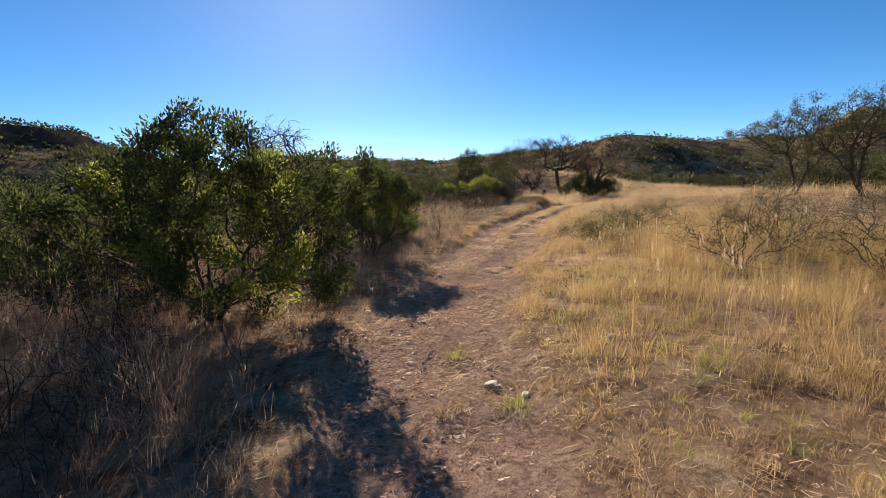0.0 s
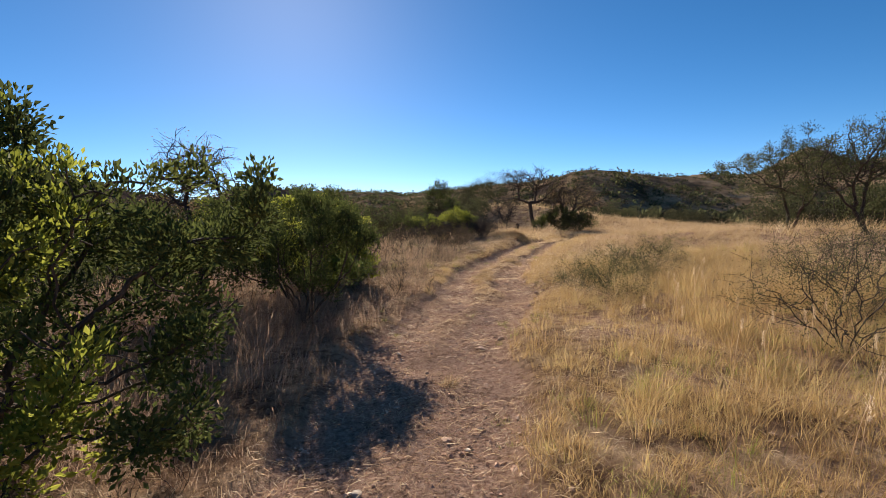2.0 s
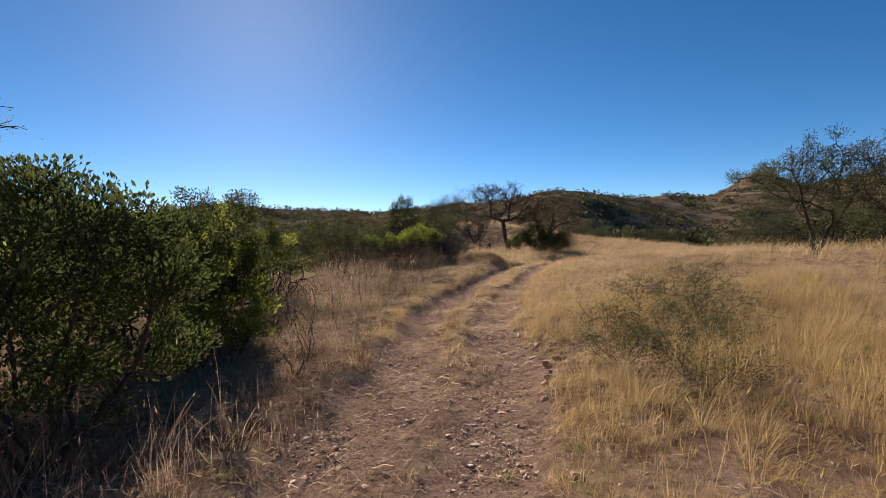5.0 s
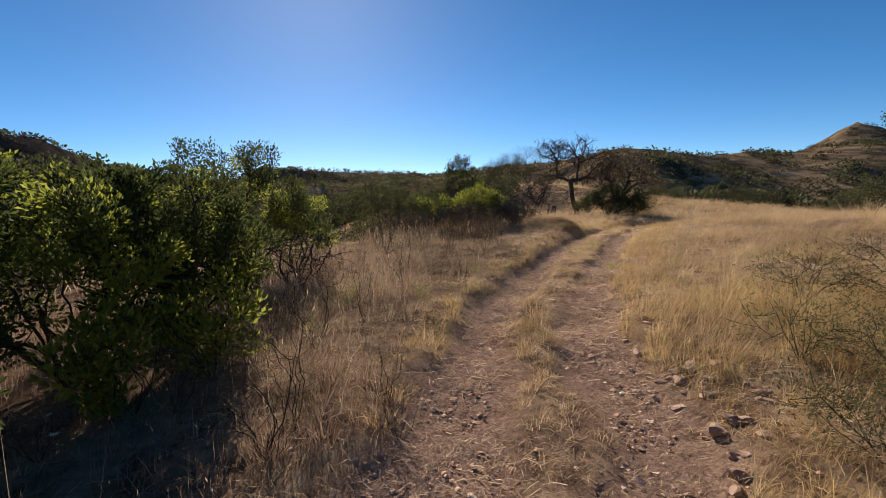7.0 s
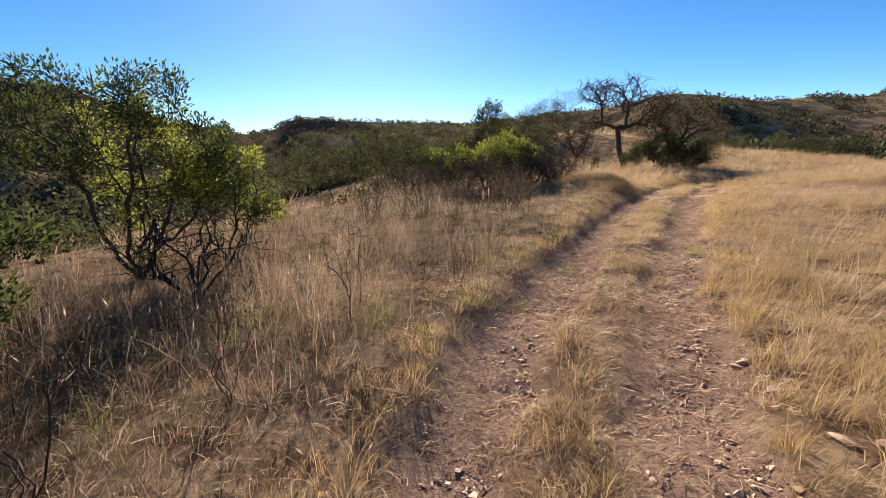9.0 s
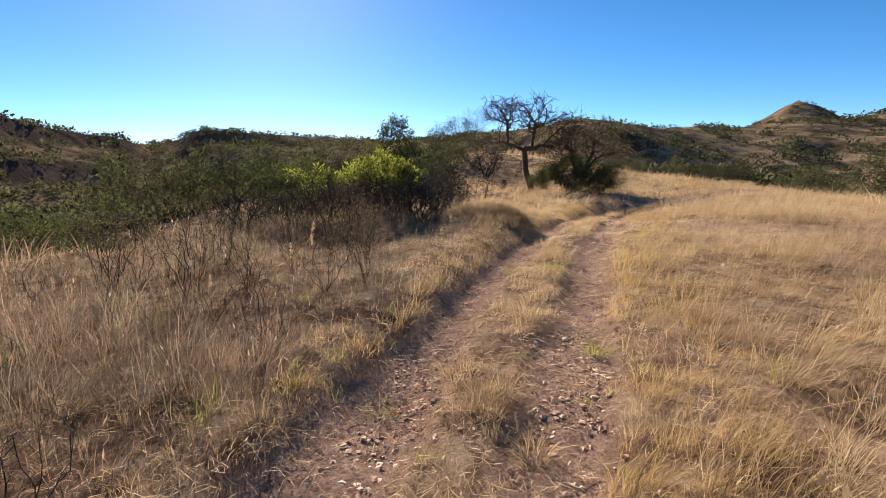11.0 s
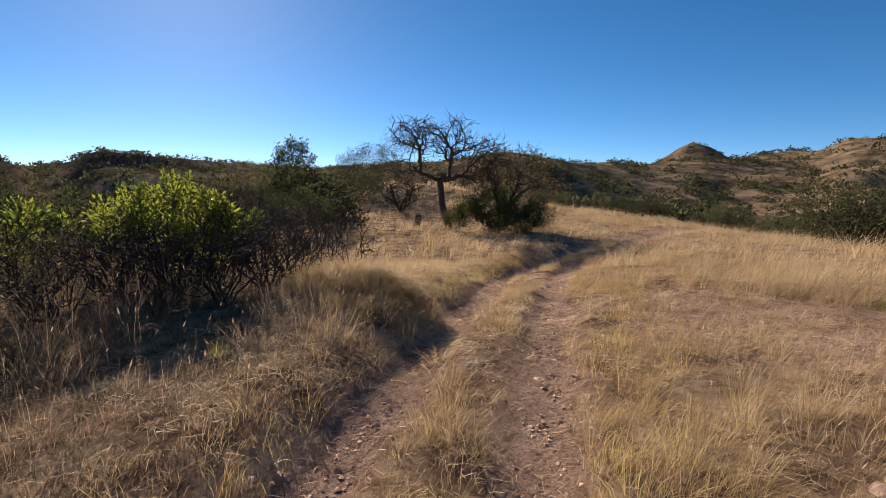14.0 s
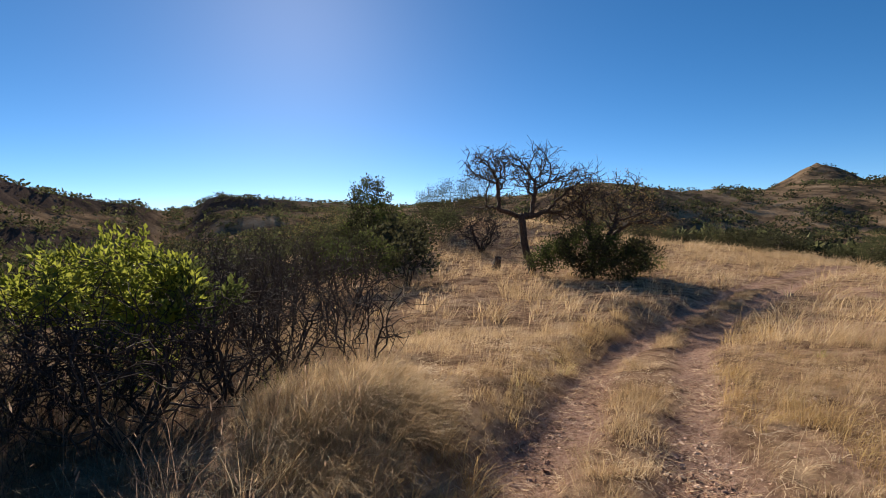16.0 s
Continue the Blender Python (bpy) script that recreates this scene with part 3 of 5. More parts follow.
pieces.append(tussocks(x, y, 14, 0.25 * s, 0.5 * s, 0.013, 0.7, (0.06, -0.04), 0.2))
def right_weeds(x, y):
    return right_side(x, y) * smooth(-0.2, 0.45, fractal(x * 0.9, y * 0.9, 3, 83))

x, y = grown(2600, (1.2, 13, -2, 24), right_weeds)
s = U(0.5, 1.4, len(x))
pieces.append(tussocks(x, y, 24, 0.10 * s, (0.10 + 0.16 * reach_of(x, y)) * lush(x, y) * s, 0.0032, 1.1, (0.05, -0.05), 0.35))
x, y = grown(6500, (-5, 5.0, 11, 27), lambda x, y: smooth(1.0, 1.7, -tracks(x, y)[2]) * (near(x, y) < 6.5) * smooth(11, 14, y) * (0.5 + 0.5 * smooth(19, 22, y)) * (height(x, y) > -4))
s = U(0.5, 1.4, len(x))
grey = [tussocks(x, y, 22, 0.13 * s, 0.38 * lush(x, y) * s, 0.0032, 1.1, (0.05, -0.05), 0.3, 0.4)]
x, y = grown(4200, (-5, 3, 11, 27), lambda x, y: smooth(1.2, 1.9, -tracks(x, y)[2]) * smooth(11, 14, y))
grey.append(plumes(x, y, 0.42 * lush(x, y) * U(0.6, 1.3, len(x)), U(0.03, 0.07, len(x)), 0.35))
stuff("grey_weeds", grey, WEED_GREY, "dark grey-olive withered weeds along the bank", "weeds")
stuff("brown_weeds", pieces, GRASS_BROWN, "brown dead weeds and grass below the shrubs and among the straw", "weeds")

# short stubble over all the ground beside the track
x, y = scatter(300000, -5, 15, 0.5, 30)
dm, w = tracks(x, y)[2:]
ok = (near(x, y) < 10) & (U(0, 1, len(x)) < (0.85 * smooth(0.35, 0.9, np.abs(dm)) * (1 - smooth(6, 10, near(x, y))) + 0.1) * (1 - 0.9 * w) * (0.35 + 0.65 * smooth(-0.5, 0.3, fractal(x * 1.1, y * 1.1, 2, 19))))
x, y = x[ok], y[ok]
stuff("stubble", [blades(x, y, U(0.03, 0.12, len(x)), 0.0030 * U(0.6, 1.3, len(x)), 1.1, 0.05, 0.9)], GRASS_PALE, "short broken dry grass stubble on the soil", "grass")

# straw lying on the track
x, y = scatter(330000, -3, 13, 0.5, 29)
dm = tracks(x, y)[2]
ok = (near(x, y) < 6.5) & (np.abs(dm) < U(0.2, 4.5, len(x))) & (U(0, 1, len(x)) < (0.85 + 0.15 * smooth(8, 15, y)) * (0.3 + 0.7 * smooth(-0.4, 0.4, fractal(x * 1.5, y * 1.5, 2, 91))))
x, y = x[ok], y[ok]
n = len(x)
a, ln = U(0, 2 * np.pi, n), U(0.03, 0.15, n)
dx, dy = np.cos(a) * ln / 2, np.sin(a) * ln / 2
b = a + U(-0.5, 0.5, n)
wd, tilt = U(0.0009, 0.0021, n), U(-1.2, 1.2, n)
w = np.stack((-np.sin(a) * np.cos(tilt), np.cos(a) * np.cos(tilt), np.sin(tilt)), -1) * wd[:, None]
p0 = np.stack((x - dx, y - dy, height(x - dx, y - dy) + U(0.006, 0.022, n)), -1)
p1 = np.stack((x, y, height(x, y) + U(0.012, 0.045, n)), -1)
p2 = np.stack((x + np.cos(b) * ln / 2, y + np.sin(b) * ln / 2, height(x + dx, y + dy) + U(0.006, 0.04, n)), -1)
v = np.stack((p0 - w, p0 + w, p1 - w, p1 + w, p2), 1).reshape(-1, 3)
k = np.arange(n)[:, None] * 5
me = mesh_from("straw_litter", v, [k + np.array((0, 1, 3, 2)), k + np.array((2, 3, 4))], STRAW)
tagged(new("straw_litter", me), "bleached broken straw lying on the gravel track", "straw", kind="stuff")


# ---------------------------------------------------------------- stones
def pebble_set(x, y, size, rng):
    """Small uneven six-cornered stones, half sunk."""
    n = len(x)
    z = height(x, y)
    base = np.array(((1, 0, 0), (-1, 0, 0), (0, 1, 0), (0, -1, 0), (0, 0, 0.42), (0, 0, -0.5)))
    v = base[None] * (size[:, None] * rng.uniform(0.6, 1.2, (n, 6)))[:, :, None]
    v = v + rng.normal(0, 0.18, (n, 6, 3)) * size[:, None, None]
    a = rng.uniform(0, np.pi, n)
    c, s = np.cos(a)[:, None], np.sin(a)[:, None]
    v = np.stack((v[:, :, 0] * c - v[:, :, 1] * s, v[:, :, 0] * s + v[:, :, 1] * c, v[:, :, 2]), -1)
    v += np.stack((x, y, z + size * 0.05), -1)[:, None]
    f = np.array(((0, 2, 4), (2, 1, 4), (1, 3, 4), (3, 0, 4), (2, 0, 5), (1, 2, 5), (3, 1, 5), (0, 3, 5)))
    return v.reshape(-1, 3), [(np.arange(n)[:, None, None] * 6 + f[None]).reshape(-1, 3)]


x, y = scatter(320000, -1, 14, 0, 30)
w = tracks(x, y)[3]
ok = RNG.uniform(0, 1, len(x)) < 0.02 + (0.50 + 0.35 * smooth(7, 11, y)) * w * w
x, y = x[ok], y[ok]
v, f = pebble_set(x, y, np.minimum(0.0045 + RNG.exponential(0.0064, len(x)), 0.030), RNG)
tagged(new("gravel", mesh_from("gravel", v, f, GRAVEL)), "loose reddish gravel scattered over the wheel tracks", "gravel", kind="stuff")


def stone(x, y, size, material, label, seed):
    rng = random.Random(seed)
    bm = bmesh.new()
    bmesh.ops.create_icosphere(bm, subdivisions=2, radius=1)
    off = Vector((rng.uniform(0, 50), rng.uniform(0, 50), rng.uniform(0, 50)))
    sx, sy, sz = size * rng.uniform(0.8, 1.2), size * rng.uniform(0.6, 0.9), size * rng.uniform(0.4, 0.6)
    cuts = [(Vector((rng.gauss(0, 1), rng.gauss(0, 1), rng.gauss(0, 1))).normalized(), rng.uniform(0.5, 0.85)) for _ in range(9)]
    for vt in bm.verts:
        k = 1 + 0.38 * noise.noise(vt.co * 1.2 + off) + 0.12 * noise.noise(vt.co * 3.1 + off)
        p = vt.co * k
        for way, far in cuts:
            p -= way * max(0.0, p.dot(way) - far)
        vt.co = Vector((p.x * sx, p.y * sy, p.z * sz))
    me = bpy.data.meshes.new("stone")
    bm.to_mesh(me)
    bm.free()
    me.materials.append(material)
    ob = tagged(new("stone", me), label, "stone", "loose stones on the track")
    ob.matrix_world = pose(x, y, float(height(x, y)) + sz * 0.15, rng.uniform(-8, 8), rng.uniform(-8, 8), rng.uniform(0, 360))
    return ob


for k, (x, y, s, m) in enumerate(STONES := ((1.5, 4.25, 0.12, STONE_PALE), (1.72, 4.1, 0.10, STONE_PALE), (1.5, 5.6, 0.06, STONE_RED), (1.42, 6.6, 0.07, STONE_RED), (2.87, 6.4, 0.10, STONE_PALE), (2.6, 4.9, 0.09, STONE_PALE),
        (1.0, 8.7, 0.06, STONE_PALE), (1.3, 9.8, 0.05, STONE_RED), (1.95, 8.7, 0.12, STONE_RED), (2.25, 9.1, 0.09, STONE_RED), (3.5, 12.2, 0.12, STONE_RED), (3.3, 12.9, 0.08, STONE_RED), (2.5, 11.4, 0.06, STONE_RED),
        (3.2, 13.7, 0.07, STONE_RED), (4.0, 14.3, 0.10, STONE_RED), (5.1, 19.9, 0.06, STONE_RED), (4.7, 18.2, 0.05, STONE_RED), (7.6, 20.4, 0.10, STONE_RED), (7.9, 19.4, 0.09, STONE_RED), (6.2, 22.6, 0.05, STONE_PALE), (8.6, 25.4, 0.07, STONE_RED), (8.0, 24.7, 0.05, STONE_RED))):
    stone(x, y, s * 0.72, m, "pale rounded stone on the gravel track" if m is STONE_PALE else "reddish brown stone half sunk in the soil", k)


# ---------------------------------------------------------------- shrubs and trees
def grow_limbs(points, stem, rng, step, reach, kill, rounds):
    """Limbs that grow from the stem towards the points of the crown. Returns places and each one's parent."""
    pos, par = [np.array(p, float) for p in stem[0]], list(stem[1])
    left = points.copy()
    for _ in range(rounds):
        if not len(left):
            break
        P = np.array(pos)
        d2 = ((left[:, None, :] - P[None]) ** 2).sum(-1)
        who = d2.argmin(1)
        dist = np.sqrt(d2[np.arange(len(left)), who])
        act = dist < reach
        if not act.any():
            reach *= 1.5
            continue
        grew = False
        for k in np.unique(who[act]):
            to = left[act & (who == k)] - pos[k]
            way = (to / (np.linalg.norm(to, axis=1)[:, None] + 1e-9)).sum(0)
            way = way / (np.linalg.norm(way) + 1e-9) + rng.normal(0, 0.22, 3)
            way /= np.linalg.norm(way) + 1e-9
            q = pos[k] + way * step
            if min(((q - pos[c]) ** 2).sum() for c in range(len(pos) - 1, max(-1, len(pos) - 60), -1)) < (0.3 * step) ** 2:
                continue
            pos.append(q)
            par.append(int(k))
            grew = True
        P = np.array(pos)
        d = np.sqrt(((left[:, None, :] - P[None]) ** 2).sum(-1)).min(1)
        left = left[d > kill]
        if not grew:
            break
    return np.array(pos), np.array(par)


def limb_mesh(name, pos, par, tip, power, most, material, sides=5):
    n = len(pos)
    load = np.zeros(n)
    kids = np.zeros(n, int)
    for k in range(n - 1, 0, -1):
        if kids[k] == 0:
            load[k] = 1
        load[par[k]] += load[k]
        kids[par[k]] += 1
    rad = np.minimum(tip * np.maximum(load, 1) ** power, most)
    way = np.zeros((n, 3))
    way[1:] = pos[1:] - pos[par[1:]]
    way[0] = (0, 0, 1)
    way /= np.linalg.norm(way, axis=1)[:, None] + 1e-9
    ref = np.where(np.abs(way[:, 2:3]) < 0.9, np.array((0.0, 0, 1)), np.array((1.0, 0, 0)))
    u = np.cross(way, ref)
    u /= np.linalg.norm(u, axis=1)[:, None] + 1e-9
    w = np.cross(way, u)
    a = np.arange(sides) * 2 * np.pi / sides
    ring = u[:, None] * np.cos(a)[None, :, None] + w[:, None] * np.sin(a)[None, :, None]
    low = pos[np.maximum(par, 0)]
    rl = np.minimum(rad[np.maximum(par, 0)], rad * 1.35)
    va = low[:, None] + ring * rl[:, None, None]
    vb = pos[:, None] + ring * rad[:, None, None] + way[:, None] * (rad * 0.3)[:, None, None]
    s = np.arange(sides)
    made = []
    body = np.arange(n) > 0
    for part_name, pick in (("trunk", body & (load > 3)), ("twig_growth", body & (load <= 3))):
        m = int(pick.sum())
        if m:
            v = np.concatenate((va[pick], vb[pick]), 1).reshape(-1, 3)
            f = np.stack((s, (s + 1) % sides, (s + 1) % sides + sides, s + sides), -1)[None] + np.arange(m)[:, None, None] * (2 * sides)
            made.append((part_name, mesh_from(part_name, v, [f.reshape(-1, 4)], material, True)))
    return made, load, kids, way


def leaf_mesh(name, pos, way, size, ratio, material, rng, up=0.15, fold=0.35):
    """One folded, pointed leaf (four corners) at each place."""
    n = len(pos)
    d = way + rng.normal(0, 0.65, (n, 3)) + np.array((0, 0, up))
    d /= np.linalg.norm(d, axis=1)[:, None] + 1e-9
    side = np.cross(d, rng.normal(0, 1, (n, 3)))
    side /= np.linalg.norm(side, axis=1)[:, None] + 1e-9
    nor = np.cross(d, side)
    L = (size * rng.uniform(0.6, 1.3, n))[:, None]
    a, b = pos, pos + d * L
    m = pos + d * L * 0.52 + nor * L * fold * ratio
    v = np.stack((a, m + side * L * ratio * 0.5, b, m - side * L * ratio * 0.5), 1).reshape(-1, 3)
    k = np.arange(n)[:, None] * 4
    return mesh_from(name, v, [np.concatenate((k + np.array((0, 1, 2)), k + np.array((0, 2, 3))))], material)


def crown_points(lobes, n, rng):
    """Points in a crown made of lobes (x, y, z, radius across, radius up), thicker towards the outside."""
    vol = np.array([l[3] ** 2 * l[4] for l in lobes])
    pick = rng.choice(len(lobes), n, p=vol / vol.sum())
    d = rng.normal(0, 1, (n, 3))
    d /= np.linalg.norm(d, axis=1)[:, None]
    r = rng.uniform(0.18, 1, n) ** 0.42
    lo = np.array(lobes)[pick]
    bump = 1 + 0.28 * np.sin(d[:, 0] * 5.1 + pick) * np.sin(d[:, 1] * 4.3 + 2 * pick) + 0.18 * np.sin(d[:, 2] * 7 + d[:, 0] * 6)
    bump = np.minimum(bump, 1.08)
    return lo[:, :3] + d * (r * bump)[:, None] * np.stack((lo[:, 3], lo[:, 3], lo[:, 4]), -1)


def plant(name, x, y, lobes, label, category, leaf=None, seed=1, n=240, stems=4, lean=0.25, step=0.10, kill=0.16, tip=0.0035, power=0.46, most=0.09,
          leaves=40, leaf_size=0.035, leaf_ratio=0.5, clump=0.10, twigs=0, twig_len=0.22, bark=None, trunk=None, z=None, group="", sides=4, second=None, up=0.3, gaps=0.0):
    """A shrub or tree: woody limbs grown into its crown, twigs on them and leaves in clumps at their ends."""
    rng = np.random.default_rng(seed)
    pts = crown_points(lobes, n, rng)
    pts = pts[pts[:, 2] > 0.12]
    pos, par = [np.zeros(3)], [-1]
    if trunk:
        for p in trunk:
            pos.append(np.array(p, float))
            par.append(len(pos) - 2)
    else:
        for s in range(stems):
            a = 2 * math.pi * (s + rng.uniform(0, 0.7)) / stems
            last, p = 0, np.zeros(3)
            for k in range(3):
                p = p + np.array((math.cos(a) * lean, math.sin(a) * lean, 1)) * step * 1.1 + rng.normal(0, 0.02, 3)
                pos.append(p.copy())
                par.append(last)
                last = len(pos) - 1
    pos, par = grow_limbs(pts, (pos, par), rng, step, step * 9, kill, 70)
    todo = twigs
    while todo > 0:
        kids = np.bincount(par[1:], minlength=len(pos))
        thin = np.where(kids <= 1)[0]
        thin = thin[(pos[thin, 2] > 0.2) & (thin > 2)]
        thin = thin[rng.uniform(0, 1, len(thin)) < min(0.8, todo)]
        newp, newq = [], []
        for k in thin:
            w = pos[k] - pos[par[k]]
            w = w / (np.linalg.norm(w) + 1e-9) * 0.8 + rng.normal(0, 0.7, 3)
            w /= np.linalg.norm(w)
            last, p, ln = int(k), pos[k], twig_len * rng.uniform(0.5, 1.3)
            for j in range(2):
                w = w + rng.normal(0, 0.25, 3)
                p = p + w / np.linalg.norm(w) * ln / 2
                newp.append(p)
                newq.append(last)
                last = len(pos) + len(newp) - 1
        if newp:
            pos, par = np.concatenate((pos, newp)), np.concatenate((par, newq))
        todo -= 1
    top = tagged(new(name), label, category, group)
    top.location = (x, y, (float(height(x, y)) if z is None else z) - 0.05)
    made, load, kids, way = limb_mesh("trunk", pos, par, tip, power, most, bark or BARK, sides)
    for part_name, me in made:
        tagged(part_mesh(part_name, me, top), kind="stuff" if part_name == "twig_growth" or most < 0.012 else "")
    if leaf is not None and leaves:
        ends = np.where(load <= 3)[0]
        ends = ends[ends > 2]
        if gaps:
            e = pos[ends] * 3.4
            full = value_noise(e[:, 0] + 0.7 * e[:, 2] + seed, e[:, 1] - 0.6 * e[:, 2], seed + 3) + 0.7 * value_noise(e[:, 0] * 0.8, e[:, 2] * 1.4, seed + 5)
            ends = ends[full > np.quantile(full, gaps)]
        q = np.repeat(ends, leaves)
        lp = pos[q] + np.clip(rng.normal(0, clump, (len(q), 3)), -1.5 * clump, 1.5 * clump)
        out = way[q] + (lp - pos[q]) / clump * 0.6
        ok = lp[:, 2] > 0.08
        lp, out = lp[ok], out[ok]
        if second is None:
            part_mesh("crown", leaf_mesh("crown", lp, out, leaf_size, leaf_ratio, leaf, rng, up), top)
        else:
            # sunlit clumps of the crown, painted by giving them the brighter leaf colour
            e = pos[ends]
            sunlit = value_noise(e[:, 0] * 1.9 + e[:, 2] * 1.3 + seed, e[:, 1] * 1.9 - e[:, 2] * 1.1, seed) + rng.normal(0, 0.22, len(ends)) + 0.5 * np.clip(e[:, 2] - second[1], -1, 0.2)
            if len(second) > 3:
                sunlit = sunlit + 1.6 * np.exp(-((e - np.array(second[3])) ** 2).sum(-1) / 0.22)
            lit_clump = np.repeat(sunlit > np.quantile(sunlit, 1 - second[2]), leaves)[ok]
            part_mesh("crown", leaf_mesh("crown", lp[~lit_clump], out[~lit_clump], leaf_size, leaf_ratio, leaf, rng, up), top)
            part_mesh("crown", leaf_mesh("crown", lp[lit_clump], out[lit_clump], leaf_size, leaf_ratio, second[0], rng, up), top, "yellow-green clumps coloured brighter as if sunlit")
    return top


SHRUB = "dense evergreen shrub with small dark green leaves on many stems"
# the shrubs along the left side of the track
plant("evergreen_shrub", -1.5, 6.0, ((0.1, 0, 1.45, 1.1, 0.8), (-1.1, 0.2, 1.15, 1.1, 0.8), (0.95, 0.5, 1.38, 0.9, 0.68), (-0.1, 0.2, 2.1, 0.6, 0.42), (0.9, -0.1, 0.6, 0.75, 0.5), (-0.9, -0.2, 0.5, 0.8, 0.4), (0.0, 0.0, 0.6, 0.9, 0.45)), "tall evergreen shrub with bright leaf tips beside the gravel track", "shrub", LEAF_OAK, 11, 860, 8, lean=0.8, leaves=72, leaf_size=0.050, leaf_ratio=0.5, clump=0.058, kill=0.13, tip=0.0046, up=0.7, gaps=0.16, second=(LEAF_BRIGHT, 0.7, 0.13, (0.95, -0.2, 0.65)), most=0.075)
plant("evergreen_shrub", -0.45, 10.3, ((0, 0, 1.15, 1.1, 0.72), (0.42, 0.1, 0.85, 0.58, 0.5), (-0.8, 0.1, 1.25, 0.9, 0.68), (0.0, 0, 1.62, 0.75, 0.42), (-0.3, 0.2, 0.75, 0.6, 0.3)), "rounded evergreen shrub casting its shadow on the track", "shrub", LEAF_OAK, 12, 620, 8, lean=0.6, leaves=80, leaf_size=0.042, leaf_ratio=0.5, clump=0.058, kill=0.13, tip=0.0046, up=0.7, gaps=0.2, second=(LEAF_BRIGHT, 1.3, 0.03), most=0.075)
plant("evergreen_shrub", -1.15, 13.0, ((0, 0, 1.1, 1.1, 0.70), (-1.1, 0.2, 1.4, 1.1, 0.75), (-0.5, 0.5, 1.45, 0.8, 0.55), (0.1, 0, 0.6, 0.9, 0.4)), SHRUB, "shrub", LEAF_OAK, 13, 600, 8, lean=0.6, leaves=72, leaf_size=0.050, leaf_ratio=0.5, clump=0.058, kill=0.13, tip=0.0046, up=0.7, gaps=0.2, second=(LEAF_BRIGHT, 1.0, 0.15, (0.8, -0.3, 0.9)), most=0.075)
plant("evergreen_shrub", -0.6, 13.8, ((0, 0, 1.2, 0.8, 0.62), (0.3, 0.2, 0.9, 0.6, 0.5)), SHRUB, "shrub", LEAF_OAK, 22, 440, 5, lean=0.4, leaves=72, leaf_size=0.050, leaf_ratio=0.5, clump=0.058, kill=0.13, tip=0.0046, up=0.7, gaps=0.2, second=(LEAF_BRIGHT, 1.1, 0.15), most=0.065)
plant("evergreen_shrub", -3.4, 10.2, ((0, 0, 1.2, 1.3, 0.8), (0.9, 0.2, 1.1, 0.8, 0.6)), SHRUB, "shrub", LEAF_OAK, 14, 230, 5, leaves=30, leaf_size=0.046, clump=0.11)
plant("evergreen_shrub", -2.0, 10.8, ((0, 0, 1.15, 1.0, 0.6), (-0.7, 0.2, 1.0, 0.8, 0.55)), SHRUB, "shrub", LEAF_OAK, 23, 240, 6, lean=0.6, leaves=30, leaf_size=0.046, clump=0.08)
plant("evergreen_shrub", -4.6, 6.6, ((0, 0, 0.9, 1.3, 0.7), (0.9, 0.6, 0.8, 0.9, 0.6)), SHRUB, "shrub", LEAF_DARK, 15, 300, 5, leaves=44, leaf_size=0.045, clump=0.12)
plant("evergreen_shrub", -6.6, 9.0, ((0, 0, 1.1, 1.6, 0.9),), SHRUB, "shrub", LEAF_OAK, 16, 260, 5, leaves=44, leaf_size=0.05, clump=0.13)
plant("evergreen_shrub", -1.6, 17.2, ((0, 0, 1.7, 1.0, 0.7), (0.6, 0.2, 1.3, 0.75, 0.5), (-0.8, 0, 1.7, 0.8, 0.6), (0.2, 0, 2.15, 0.55, 0.35)), "airy evergreen shrub with dark bare stems below", "shrub", LEAF_OAK, 17, 420, 6, lean=0.5, leaves=36, leaf_size=0.050, leaf_ratio=0.45, clump=0.065, second=(LEAF_BRIGHT, 1.6, 0.25), most=0.06, twigs=0.4, up=0.6, gaps=0.3, tip=0.0045)
plant("evergreen_shrub", -0.75, 17.7, ((0, 0, 1.25, 0.6, 0.35), (0.3, 0.1, 0.8, 0.4, 0.3)), "small evergreen shrub with a yellow-green top", "shrub", LEAF_OAK, 18, 200, 4, lean=0.5, leaves=40, leaf_size=0.050, leaf_ratio=0.45, clump=0.062, second=(LEAF_BRIGHT, 1.0, 0.4), twigs=0.4)
plant("low_shrub", 0.0, 13.0, ((0, 0, 0.55, 0.5, 0.36), (-0.2, 0.1, 0.35, 0.4, 0.25)), "low shrub with bright yellow-green leaves", "shrub", LEAF_BRIGHT, 19, 110, 5, leaves=32, leaf_size=0.062, leaf_ratio=0.45, clump=0.055, up=0.9)
plant("low_shrub", -0.4, 12.4, ((0, 0, 0.55, 0.38, 0.3),), "low shrub with bright yellow-green leaves", "shrub", LEAF_BRIGHT, 20, 90, 5, leaves=30, leaf_size=0.062, clump=0.055, up=0.9)
plant("bare_tree", -2.88, 12.4, ((-0.1, 0, 2.4, 0.6, 0.52), (0.5, 0.2, 2.05, 0.34, 0.35), (-0.55, 0, 2.05, 0.4, 0.36)), "nearly leafless grey tree behind the shrubs", "tree", LEAF_DRY, 21, 340, 2, leaves=2, leaf_size=0.03, clump=0.06, twigs=3.0, twig_len=0.2, bark=TWIG, most=0.10, tip=0.0036, step=0.11, kill=0.14)
